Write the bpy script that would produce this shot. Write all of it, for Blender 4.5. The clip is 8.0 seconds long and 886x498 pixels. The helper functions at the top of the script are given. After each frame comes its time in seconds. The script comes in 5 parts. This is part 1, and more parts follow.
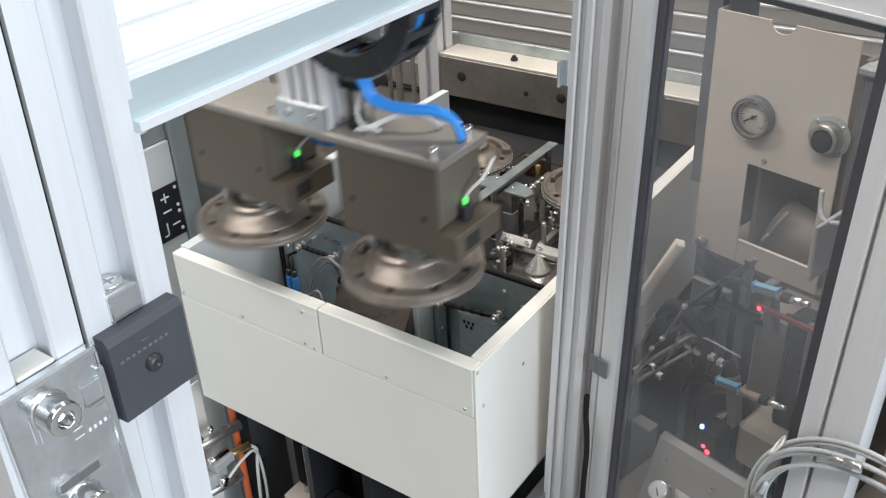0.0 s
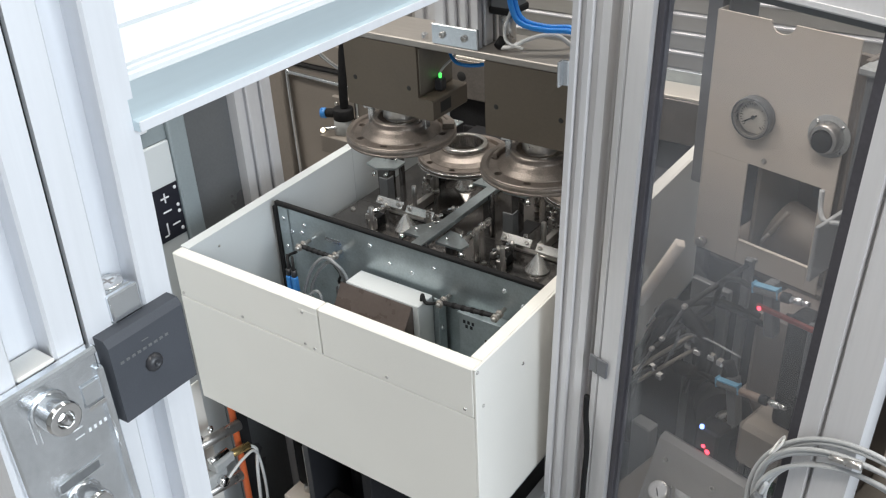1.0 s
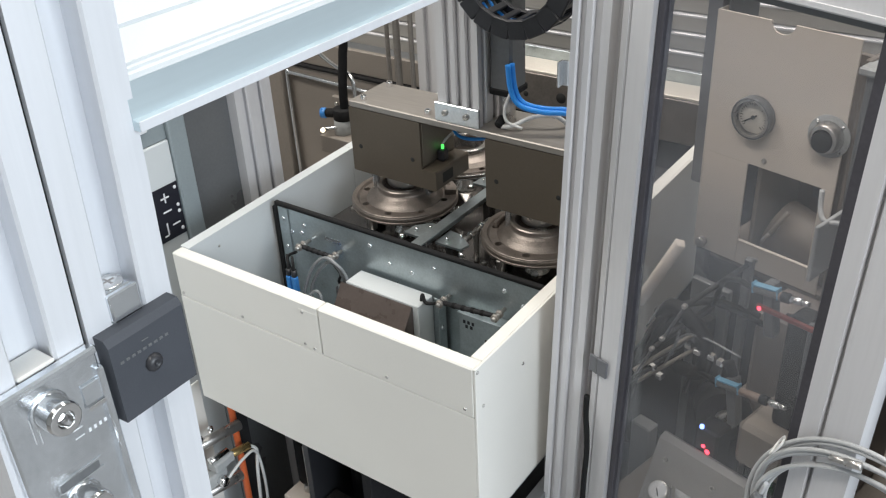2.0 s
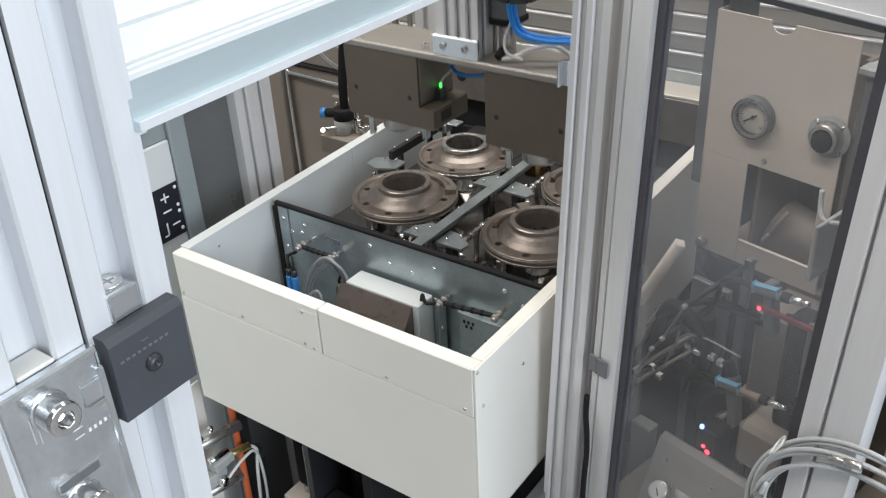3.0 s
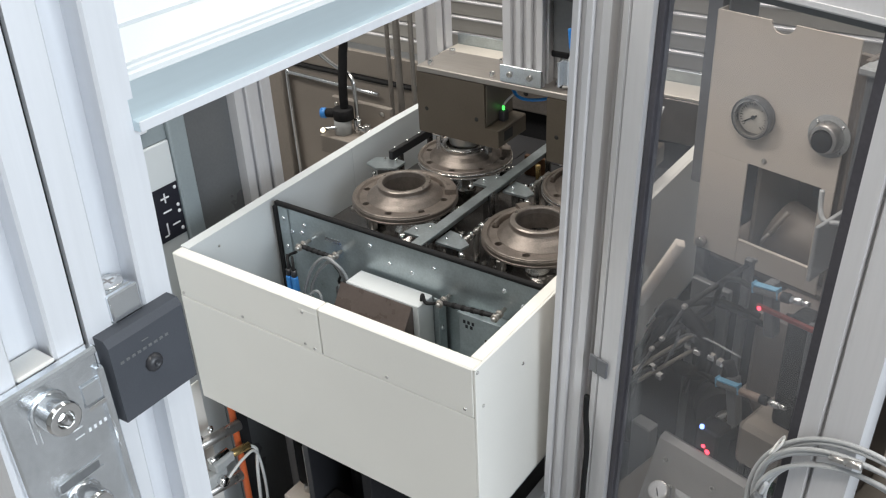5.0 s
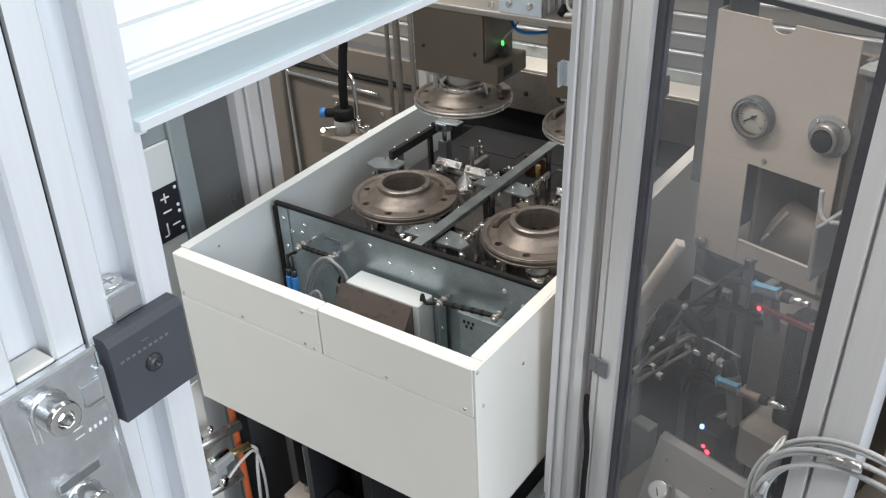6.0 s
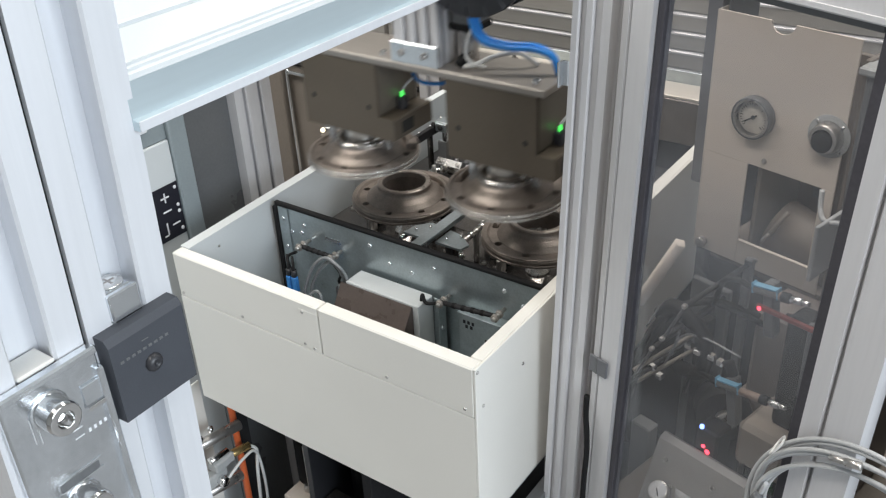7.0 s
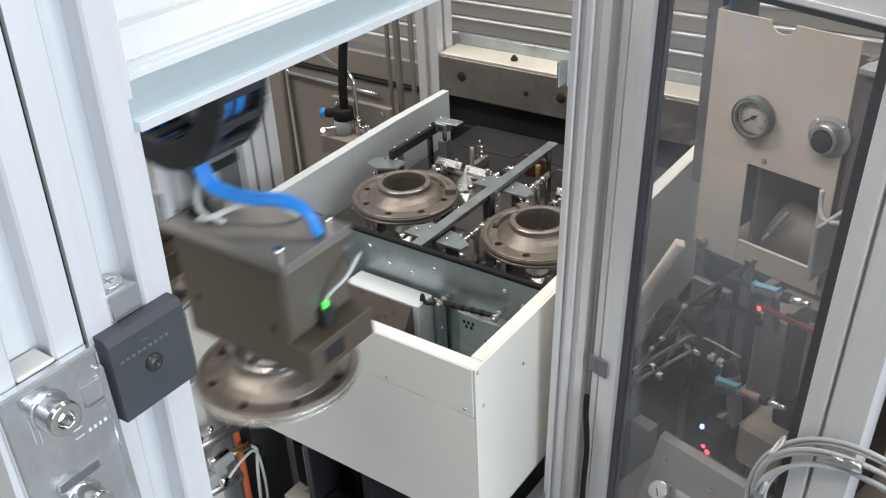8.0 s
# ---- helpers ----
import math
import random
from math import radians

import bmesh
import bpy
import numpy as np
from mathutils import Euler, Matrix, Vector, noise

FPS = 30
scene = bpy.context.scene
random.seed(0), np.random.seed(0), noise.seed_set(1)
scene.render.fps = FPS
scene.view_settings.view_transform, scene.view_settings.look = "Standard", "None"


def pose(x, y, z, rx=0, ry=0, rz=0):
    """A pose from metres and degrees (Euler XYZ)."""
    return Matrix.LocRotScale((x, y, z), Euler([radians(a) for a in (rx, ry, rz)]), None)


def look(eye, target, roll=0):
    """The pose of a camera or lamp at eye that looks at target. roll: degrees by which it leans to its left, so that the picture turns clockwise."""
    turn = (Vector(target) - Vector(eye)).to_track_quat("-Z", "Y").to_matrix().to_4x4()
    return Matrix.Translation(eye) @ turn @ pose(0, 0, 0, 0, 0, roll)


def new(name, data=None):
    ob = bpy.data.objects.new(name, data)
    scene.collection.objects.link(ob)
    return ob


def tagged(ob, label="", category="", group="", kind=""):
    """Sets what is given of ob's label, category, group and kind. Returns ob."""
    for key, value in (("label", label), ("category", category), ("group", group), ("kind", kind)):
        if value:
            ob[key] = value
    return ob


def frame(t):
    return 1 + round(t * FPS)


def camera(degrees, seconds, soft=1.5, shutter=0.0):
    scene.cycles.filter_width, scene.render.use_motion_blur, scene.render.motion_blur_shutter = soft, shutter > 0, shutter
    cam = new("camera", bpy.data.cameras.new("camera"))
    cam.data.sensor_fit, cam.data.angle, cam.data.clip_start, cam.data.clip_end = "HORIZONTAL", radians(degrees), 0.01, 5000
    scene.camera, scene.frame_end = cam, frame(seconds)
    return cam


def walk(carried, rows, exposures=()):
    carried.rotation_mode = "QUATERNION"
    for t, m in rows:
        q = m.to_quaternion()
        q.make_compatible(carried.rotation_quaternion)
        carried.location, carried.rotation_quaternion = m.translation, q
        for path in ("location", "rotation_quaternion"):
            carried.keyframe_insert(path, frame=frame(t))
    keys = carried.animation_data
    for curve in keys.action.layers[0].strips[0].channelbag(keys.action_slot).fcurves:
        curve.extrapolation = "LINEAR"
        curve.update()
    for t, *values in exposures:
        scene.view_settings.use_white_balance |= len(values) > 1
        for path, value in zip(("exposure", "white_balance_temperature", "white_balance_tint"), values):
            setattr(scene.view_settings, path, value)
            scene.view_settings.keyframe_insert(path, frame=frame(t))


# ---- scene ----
cam = camera(51.0, 8.0, soft=1.2, shutter=0.6)
VIEW = pose(0.531, -0.776, 1.639, 59.34, 2.565, 34.86)
walk(cam, [(0.0, VIEW), (8.0, VIEW)], exposures=[(0.0, 0.15), (0.8, 0.13), (1.8, 0.06), (4.0, 0.02), (7.4, 0.01), (8.0, 0.05)])

# ---- light ----
world = bpy.data.worlds.new("hall_air")
world.use_nodes = True
world.node_tree.nodes["Background"].inputs[0].default_value = (0.75, 0.85, 1.0, 1)
world.node_tree.nodes["Background"].inputs[1].default_value = 0.05
scene.world = world
scene.view_settings.exposure = 0.07


def area(name, eye, target, sx, sy, watts, colour):
    data = bpy.data.lights.new(name, "AREA")
    data.shape, data.size, data.size_y, data.energy, data.color = "RECTANGLE", sx, sy, watts, colour
    ob = new(name, data)
    ob.matrix_world = look(eye, target)
    return ob


area("window_daylight", (5.7, -1.2, 2.8), (0.0, 0.0, 1.0), 5.0, 2.4, 385, (0.84, 0.92, 1.0))
area("ceiling_lamp_glow", (-1.0, -1.6, 4.2), (-0.6, 0.2, 0.9), 5.0, 0.5, 125, (1.0, 0.95, 0.88))
area("ceiling_lamp_glow", (-0.6, 1.0, 4.2), (-0.4, 0.6, 0.9), 3.6, 0.5, 115, (1.0, 0.95, 0.88))

# ---- materials ----


def material(name, colour, rough=0.5, metal=0.0, vary=0.12, scale=18.0, bump=0.0, fine=220.0, spec=0.5, stretch=(1, 1, 1)):
    """A surface with two scales of variation in colour and gloss, and fine relief."""
    m = bpy.data.materials.new(name)
    m.use_nodes = True
    nt = m.node_tree
    b = nt.nodes["Principled BSDF"]
    b.inputs["Metallic"].default_value = metal
    b.inputs["Specular IOR Level"].default_value = spec
    co = nt.nodes.new("ShaderNodeTexCoord")
    mp = nt.nodes.new("ShaderNodeMapping")
    mp.inputs["Scale"].default_value = stretch
    nt.links.new(co.outputs["Object"], mp.inputs["Vector"])
    n1 = nt.nodes.new("ShaderNodeTexNoise")
    n1.inputs["Scale"].default_value, n1.inputs["Detail"].default_value = scale, 5
    n2 = nt.nodes.new("ShaderNodeTexNoise")
    n2.inputs["Scale"].default_value, n2.inputs["Detail"].default_value = fine, 3
    for n in (n1, n2):
        nt.links.new(mp.outputs["Vector"], n.inputs["Vector"])
    mix = nt.nodes.new("ShaderNodeMix")
    mix.inputs[0].default_value = 0.4
    nt.links.new(n1.outputs["Fac"], mix.inputs[2])
    nt.links.new(n2.outputs["Fac"], mix.inputs[3])
    ramp = nt.nodes.new("ShaderNodeValToRGB")
    lo = [max(0.0, c * (1 - vary)) for c in colour]
    hi = [min(1.0, c * (1 + vary)) for c in colour]
    ramp.color_ramp.elements[0].position, ramp.color_ramp.elements[1].position = 0.32, 0.68
    ramp.color_ramp.elements[0].color, ramp.color_ramp.elements[1].color = (*lo, 1), (*hi, 1)
    nt.links.new(mix.outputs[0], ramp.inputs[0])
    nt.links.new(ramp.outputs[0], b.inputs["Base Color"])
    rr = nt.nodes.new("ShaderNodeMapRange")
    rr.inputs[3].default_value, rr.inputs[4].default_value = max(0.03, rough - 0.12), min(1.0, rough + 0.12)
    nt.links.new(n1.outputs["Fac"], rr.inputs[0])
    nt.links.new(rr.outputs[0], b.inputs["Roughness"])
    if bump:
        bp = nt.nodes.new("ShaderNodeBump")
        bp.inputs["Strength"].default_value, bp.inputs["Distance"].default_value = bump, 0.001
        nt.links.new(n2.outputs["Fac"], bp.inputs["Height"])
        nt.links.new(bp.outputs[0], b.inputs["Normal"])
    return m


def glowing(name, colour, strength):
    m = material(name, colour, 0.3)
    b = m.node_tree.nodes["Principled BSDF"]
    b.inputs["Emission Color"].default_value = (*colour, 1)
    b.inputs["Emission Strength"].default_value = strength
    return m


def clear(name, colour, haze, rough=0.02):
    """A clear pane: it lets light through, mirrors a little, and carries a faint painted veil of reflections."""
    m = bpy.data.materials.new(name)
    m.use_nodes = True
    nt = m.node_tree
    nt.nodes.remove(nt.nodes["Principled BSDF"])
    out = nt.nodes["Material Output"]
    see, gloss, veil = nt.nodes.new("ShaderNodeBsdfTransparent"), nt.nodes.new("ShaderNodeBsdfGlossy"), nt.nodes.new("ShaderNodeBsdfDiffuse")
    see.inputs[0].default_value = (*colour, 1)
    gloss.inputs["Roughness"].default_value = rough
    veil.inputs[0].default_value = (0.62, 0.67, 0.76, 1)
    # slanted streaks of pale colour imitate reflections on the pane
    reflection_streaks = nt.nodes.new("ShaderNodeTexNoise")
    reflection_streaks.inputs["Scale"].default_value, reflection_streaks.inputs["Detail"].default_value = 4, 6
    where, streak_slant = nt.nodes.new("ShaderNodeTexCoord"), nt.nodes.new("ShaderNodeMapping")
    streak_slant.inputs["Rotation"].default_value = (0.0, 0.6, 0.0)
    streak_slant.inputs["Scale"].default_value = (0.45, 1.0, 1.6)
    nt.links.new(where.outputs["Object"], streak_slant.inputs[0])
    nt.links.new(streak_slant.outputs[0], reflection_streaks.inputs["Vector"])
    grade = nt.nodes.new("ShaderNodeMapRange")
    grade.inputs[1].default_value, grade.inputs[2].default_value = 0.38, 0.66
    grade.inputs[3].default_value, grade.inputs[4].default_value = haze * 0.5, haze * 1.8
    nt.links.new(reflection_streaks.outputs["Fac"], grade.inputs[0])
    m1, m2 = nt.nodes.new("ShaderNodeMixShader"), nt.nodes.new("ShaderNodeMixShader")
    nt.links.new(grade.outputs[0], m1.inputs[0])
    nt.links.new(see.outputs[0], m1.inputs[1])
    nt.links.new(veil.outputs[0], m1.inputs[2])
    m2.inputs[0].default_value = 0.07
    nt.links.new(m1.outputs[0], m2.inputs[1])
    nt.links.new(gloss.outputs[0], m2.inputs[2])
    nt.links.new(m2.outputs[0], out.inputs[0])
    return m


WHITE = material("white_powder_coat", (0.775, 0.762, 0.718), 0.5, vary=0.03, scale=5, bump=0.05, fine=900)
# darker than WHITE: carries the shade of the tray's inner faces in its colour
WHITE_IN = material("white_sheet_and_inner_shade", (0.60, 0.63, 0.64), 0.5, vary=0.04, scale=6, bump=0.05, fine=900)
ALU = material("anodised_aluminium", (0.69, 0.685, 0.70), 0.4, 0.25, vary=0.05, scale=9, stretch=(1, 1, 0.05))
ALU_POST = material("anodised_aluminium_post", (0.73, 0.745, 0.775), 0.5, 0.35, vary=0.04, scale=9, stretch=(1, 1, 0.05))
ALU_BEAM = material("anodised_aluminium_beam", (0.57, 0.66, 0.70), 0.45, 0.6, vary=0.04, scale=9, stretch=(1, 0.05, 1))
GALV = material("galvanised_sheet", (0.46, 0.515, 0.535), 0.33, 0.85, vary=0.18, scale=30, fine=260)
ZINC = material("bright_zinc_plate", (0.72, 0.75, 0.78), 0.22, 0.9, vary=0.12, scale=25, bump=0.08)
STEEL = material("machined_steel", (0.56, 0.54, 0.52), 0.3, 0.9, vary=0.15, scale=40)
CHROME = material("polished_steel", (0.82, 0.82, 0.82), 0.1, 1.0, vary=0.04)
CAST = material("raw_cast_iron", (0.25, 0.215, 0.19), 0.36, 0.6, vary=0.25, scale=60, bump=0.5, fine=420)
MACHINED = material("freshly_turned_iron", (0.62, 0.60, 0.58), 0.22, 0.95, vary=0.1, scale=30)
BRONZE = material("brown_anodised_block", (0.116, 0.096, 0.074), 0.42, 0.2, vary=0.08, scale=14, bump=0.08)
PLATE = material("brushed_plate", (0.36, 0.335, 0.31), 0.42, 0.6, vary=0.12, scale=12, stretch=(0.1, 1, 1))
OILY = material("oily_dark_steel_plate", (0.19, 0.18, 0.175), 0.17, 0.85, vary=0.3, scale=14, bump=0.04)
SLAT = material("grey_slat_aluminium", (0.52, 0.50, 0.47), 0.36, 0.35, vary=0.06, scale=8, stretch=(0.1, 1, 1))
# near-black for dark parts, and for shade inside and under the machine
DARK = material("dark_parts_and_machine_shade", (0.026, 0.026, 0.028), 0.55, vary=0.3, scale=10, spec=0.2)
BLACK = material("black_plastic", (0.03, 0.031, 0.036), 0.42, vary=0.15, scale=30)
ANTHRACITE = material("anthracite_plastic", (0.055, 0.06, 0.072), 0.55, vary=0.1, scale=30, bump=0.1, fine=900)
RUBBER = material("black_rubber", (0.012, 0.012, 0.013), 0.7, vary=0.2, spec=0.25)
BLUE = material("blue_air_hose", (0.03, 0.29, 0.84), 0.3, vary=0.08)
BLUE_PLASTIC = material("blue_connector", (0.05, 0.25, 0.65), 0.4, vary=0.08)
PALE_BLUE = material("pale_blue_clip", (0.16, 0.36, 0.52), 0.4, vary=0.08)
BEAM_STEEL = material("brown_grey_steel_beam", (0.25, 0.225, 0.205), 0.38, 0.6, vary=0.2, scale=18, fine=200)
GASKET_GREY = material("grey_pane_gasket", (0.065, 0.063, 0.075), 0.5, vary=0.25, scale=14)
HINGE_GREY = material("dark_grey_plastic", (0.16, 0.165, 0.18), 0.5, vary=0.05)
GREY_CABLE = material("grey_cable", (0.50, 0.51, 0.52), 0.45, vary=0.05)
WHITE_CABLE = material("white_cable", (0.66, 0.66, 0.65), 0.45, vary=0.05)
BEIGE = material("beige_painted_panel", (0.70, 0.625, 0.555), 0.5, vary=0.04, scale=6)
TAUPE = material("taupe_painted_sheet", (0.25, 0.222, 0.195), 0.45, vary=0.08, scale=5)
BLUE_GREY = material("blue_grey_paint", (0.26, 0.30, 0.315), 0.4, vary=0.07, scale=6)
TAUPE_LIGHT = material("taupe_shelf_paint", (0.24, 0.212, 0.185), 0.42, vary=0.1, scale=7)
CAST_WORN = material("worn_cast_iron_face", (0.33, 0.29, 0.26), 0.3, 0.7, vary=0.2, scale=50)
SLATE = material("grey_painted_sheet", (0.13, 0.135, 0.14), 0.3, vary=0.12, scale=6)
GREY_WALL = material("grey_cabinet_sheet", (0.36, 0.37, 0.37), 0.5, vary=0.05, scale=6)
ORANGE = material("orange_hose", (0.62, 0.13, 0.04), 0.45, vary=0.1)
BRASS = material("brass_fitting", (0.62, 0.45, 0.2), 0.25, 0.9, vary=0.1)
PAPER = material("dial_face", (0.62, 0.58, 0.52), 0.6, vary=0.03)
INK = material("black_print", (0.02, 0.02, 0.02), 0.7)
BRIGHT = material("ground_bright_steel", (0.86, 0.85, 0.83), 0.24, 0.85, vary=0.06)
SIGN_BLACK = material("black_sign_foil", (0.012, 0.012, 0.02), 0.4, vary=0.1)
SIGN_WHITE = material("white_print", (0.75, 0.76, 0.78), 0.5, vary=0.03)
FLOOR = material("grey_hall_floor", (0.22, 0.22, 0.22), 0.5, vary=0.12, scale=3)
HALL = material("pale_hall_wall", (0.55, 0.55, 0.53), 0.7, vary=0.06, scale=2)
GREEN_LED = glowing("green_led", (0.1, 1.0, 0.15), 1.3)
RED_LED = glowing("red_led", (1.0, 0.06, 0.1), 4.0)
BLUE_LED = glowing("blue_led", (0.2, 0.35, 1.0), 5.0)
GLASS = clear("clear_polycarbonate", (0.95, 0.945, 0.95), 0.058, 0.03)
CLEAR_PLASTIC = clear("clear_plastic_bowl", (0.75, 0.77, 0.78), 0.2, 0.1)

# ---- mesh helpers ----


def cbox(bm, x0, x1, y0, y1, z0, z1, b=0.0012, m=None):
    """A box with chamfered edges, joined into bm."""
    cx, cy, cz = (x0 + x1) / 2, (y0 + y1) / 2, (z0 + z1) / 2
    hx, hy, hz = abs(x1 - x0) / 2, abs(y1 - y0) / 2, abs(z1 - z0) / 2
    b = min(b, hx * 0.45, hy * 0.45, hz * 0.45)
    index = {}
    for sx in (-1, 1):
        for sy in (-1, 1):
            for sz in (-1, 1):
                for k, (dx, dy, dz) in enumerate(((0, b, b), (b, 0, b), (b, b, 0))):
                    p = Vector((cx + sx * (hx - dx), cy + sy * (hy - dy), cz + sz * (hz - dz)))
                    index[sx, sy, sz, k] = bm.verts.new(m @ p if m else p)
    v = lambda a, c, d, k: index[a, c, d, k]
    quads = []
    for s in (-1, 1):
        quads.append([v(s, -1, -1, 0), v(s, 1, -1, 0), v(s, 1, 1, 0), v(s, -1, 1, 0)])
        quads.append([v(-1, s, -1, 1), v(1, s, -1, 1), v(1, s, 1, 1), v(-1, s, 1, 1)])
        quads.append([v(-1, -1, s, 2), v(1, -1, s, 2), v(1, 1, s, 2), v(-1, 1, s, 2)])
        for q in (-1, 1):
            quads.append([v(s, q, -1, 0), v(s, q, 1, 0), v(s, q, 1, 1), v(s, q, -1, 1)])
            quads.append([v(s, -1, q, 0), v(s, 1, q, 0), v(s, 1, q, 2), v(s, -1, q, 2)])
            quads.append([v(-1, s, q, 1), v(1, s, q, 1), v(1, s, q, 2), v(-1, s, q, 2)])
            for r in (-1, 1):
                quads.append([v(s, q, r, 0), v(s, q, r, 1), v(s, q, r, 2)])
    centre = Vector((cx, cy, cz))
    centre = m @ centre if m else centre
    for q in quads:
        f = bm.faces.new(q)
        f.normal_update()
        if f.normal.dot(f.calc_center_median() - centre) < 0:
            f.normal_flip()
    return bm


def ring_frame(d):
    d = d.normalized()
    a = d.cross(Vector((0, 0, 1)) if abs(d.z) < 0.9 else Vector((1, 0, 0))).normalized()
    return a, d.cross(a)


def cyl(bm, p0, p1, r, r2=None, seg=18, hole=0.0):
    """A round bar or cone from p0 to p1, chamfered a little at its ends; hole: a bore's radius."""
    p0, p1 = Vector(p0), Vector(p1)
    r2 = r if r2 is None else r2
    d = (p1 - p0)
    n = d.length
    c = min(0.0008, n * 0.2, r * 0.3)
    prof = [(max(hole, 0.0), 0.0), (max(r - c, 0.0001), 0.0), (r, c), (r2, n - c), (max(r2 - c, 0.0001), n), (max(hole, 0.0), n)]
    if hole:
        prof.append(prof[0])
    a, b = ring_frame(d)
    d.normalize()
    sweep_profile(bm, prof, p0, a, b, d, seg)
    return bm


def sweep_profile(bm, prof, origin, a, b, d, seg):
    rings = []
    for r, h in prof:
        if r < 1e-6:
            rings.append([bm.verts.new(origin + d * h)])
        else:
            rings.append([bm.verts.new(origin + d * h + (a * math.cos(2 * math.pi * i / seg) + b * math.sin(2 * math.pi * i / seg)) * r) for i in range(seg)])
    made = []
    for q, w in zip(rings, rings[1:]):
        for i in range(seg):
            j = (i + 1) % seg
            if len(q) == 1 and len(w) == 1:
                continue
            if len(q) == 1:
                made.append(bm.faces.new([q[0], w[j], w[i]]))
            elif len(w) == 1:
                made.append(bm.faces.new([q[i], q[j], w[0]]))
            else:
                made.append(bm.faces.new([q[i], q[j], w[j], w[i]]))
    for f in made:
        f.smooth = True


def crisp(prof, d=0.0005):
    """Extra rings close to each corner of a turned outline, so that its edges stay crisp."""
    out = [prof[0]]
    for p, q in zip(prof, prof[1:]):
        n = math.hypot(q[0] - p[0], q[1] - p[1])
        if n > 3 * d:
            for s in (d / n, 1 - d / n):
                out.append((p[0] + (q[0] - p[0]) * s, p[1] + (q[1] - p[1]) * s))
        out.append(q)
    return out


def lathe(bm, prof, centre=(0, 0, 0), seg=64):
    """A turned body round the z axis from (radius, height) pairs."""
    prof = crisp(prof)
    sweep_profile(bm, prof, Vector(centre), Vector((1, 0, 0)), Vector((0, 1, 0)), Vector((0, 0, 1)), seg)
    return bm


def smooth_line(pts, steps=6):
    pts = [Vector(p) for p in pts]
    ext = [pts[0] * 2 - pts[1]] + pts + [pts[-1] * 2 - pts[-2]]
    out = []
    for i in range(len(pts) - 1):
        p0, p1, p2, p3 = ext[i:i + 4]
        for k in range(steps):
            t = k / steps
            out.append(0.5 * ((2 * p1) + (p2 - p0) * t + (2 * p0 - 5 * p1 + 4 * p2 - p3) * t * t + (3 * p1 - p0 - 3 * p2 + p3) * t ** 3))
    return out + [pts[-1]]


def tube(bm, pts, r, seg=8, steps=6):
    """A round hose along a smooth line through pts."""
    line = smooth_line(pts, steps)
    a = None
    rings = []
    for i, p in enumerate(line):
        d = (line[min(i + 1, len(line) - 1)] - line[max(i - 1, 0)]).normalized()
        a = ring_frame(d)[0] if a is None else (a - d * a.dot(d)).normalized()
        b = d.cross(a)
        rings.append([bm.verts.new(p + (a * math.cos(2 * math.pi * k / seg) + b * math.sin(2 * math.pi * k / seg)) * r) for k in range(seg)])
    for q, w in zip(rings, rings[1:]):
        for k in range(seg):
            f = bm.faces.new([q[k], q[(k + 1) % seg], w[(k + 1) % seg], w[k]])
            f.smooth = True
    bm.faces.new(rings[0][::-1])
    bm.faces.new(rings[-1])
    return bm


def prism(bm, pts, axis, a, b):
    """A straight bar whose section is the outline pts, along axis x, y or z from a to b."""
    def at(p, h):
        return {"x": (h, p[0], p[1]), "y": (p[0], h, p[1]), "z": (p[0], p[1], h)}[axis]
    lo = [bm.verts.new(at(p, a)) for p in pts]
    hi = [bm.verts.new(at(p, b)) for p in pts]
    made = [bm.faces.new(lo), bm.faces.new(hi)]
    for i in range(len(pts)):
        j = (i + 1) % len(pts)
        made.append(bm.faces.new([lo[i], lo[j], hi[j], hi[i]]))
    bmesh.ops.recalc_face_normals(bm, faces=made)
    return bm


def mesh_of(name, bm, mat):
    bmesh.ops.recalc_face_normals(bm, faces=bm.faces[:])
    data = bpy.data.meshes.new(name)
    bm.to_mesh(data)
    bm.free()
    data.materials.append(mat)
    return data


def part(name, bm, mat, parent, label=""):
    ob = new(name, mesh_of(name, bm, mat))
    ob.parent = parent
    return tagged(ob, label)


def thing(name, label, category, group="", kind="", m=None):
    ob = new(name)
    ob.empty_display_size = 0.02
    if m:
        ob.matrix_basis = m
    return tagged(ob, label, category, group, kind)


def solid(name, bm, mat, label, category="", group="", kind=""):
    return tagged(new(name, mesh_of(name, bm, mat)), label, category, group, kind)


def B(*boxes, b=0.0012):
    bm = bmesh.new()
    for q in boxes:
        cbox(bm, *q, b=b)
    return bm


def C(*rods, seg=18):
    bm = bmesh.new()
    for q in rods:
        cyl(bm, *q, **({} if len(q) > 4 else {"seg": seg}))
    return bm


def T(pts, r, seg=8, steps=6):
    return tube(bmesh.new(), pts, r, seg, steps)


def socket_screw(bm, p, n, r, h):
    """A cap screw head at p standing out along n, with its hexagon socket."""
    p, n = Vector(p), Vector(n).normalized()
    a, b = ring_frame(n)
    sweep_profile(bm, crisp([(r, 0), (r, h * 0.85), (r * 0.9, h), (r * 0.5, h), (r * 0.47, h * 0.45), (0, h * 0.4)], r * 0.05), p, a, b, n, 18)


def dome_screw(bm, p, n, r):
    p, n = Vector(p), Vector(n).normalized()
    a, b = ring_frame(n)
    sweep_profile(bm, [(r, 0), (r * 0.95, r * 0.3), (r * 0.6, r * 0.6), (r * 0.3, r * 0.66), (r * 0.25, r * 0.4), (0, r * 0.38)], p, a, b, n, 10)


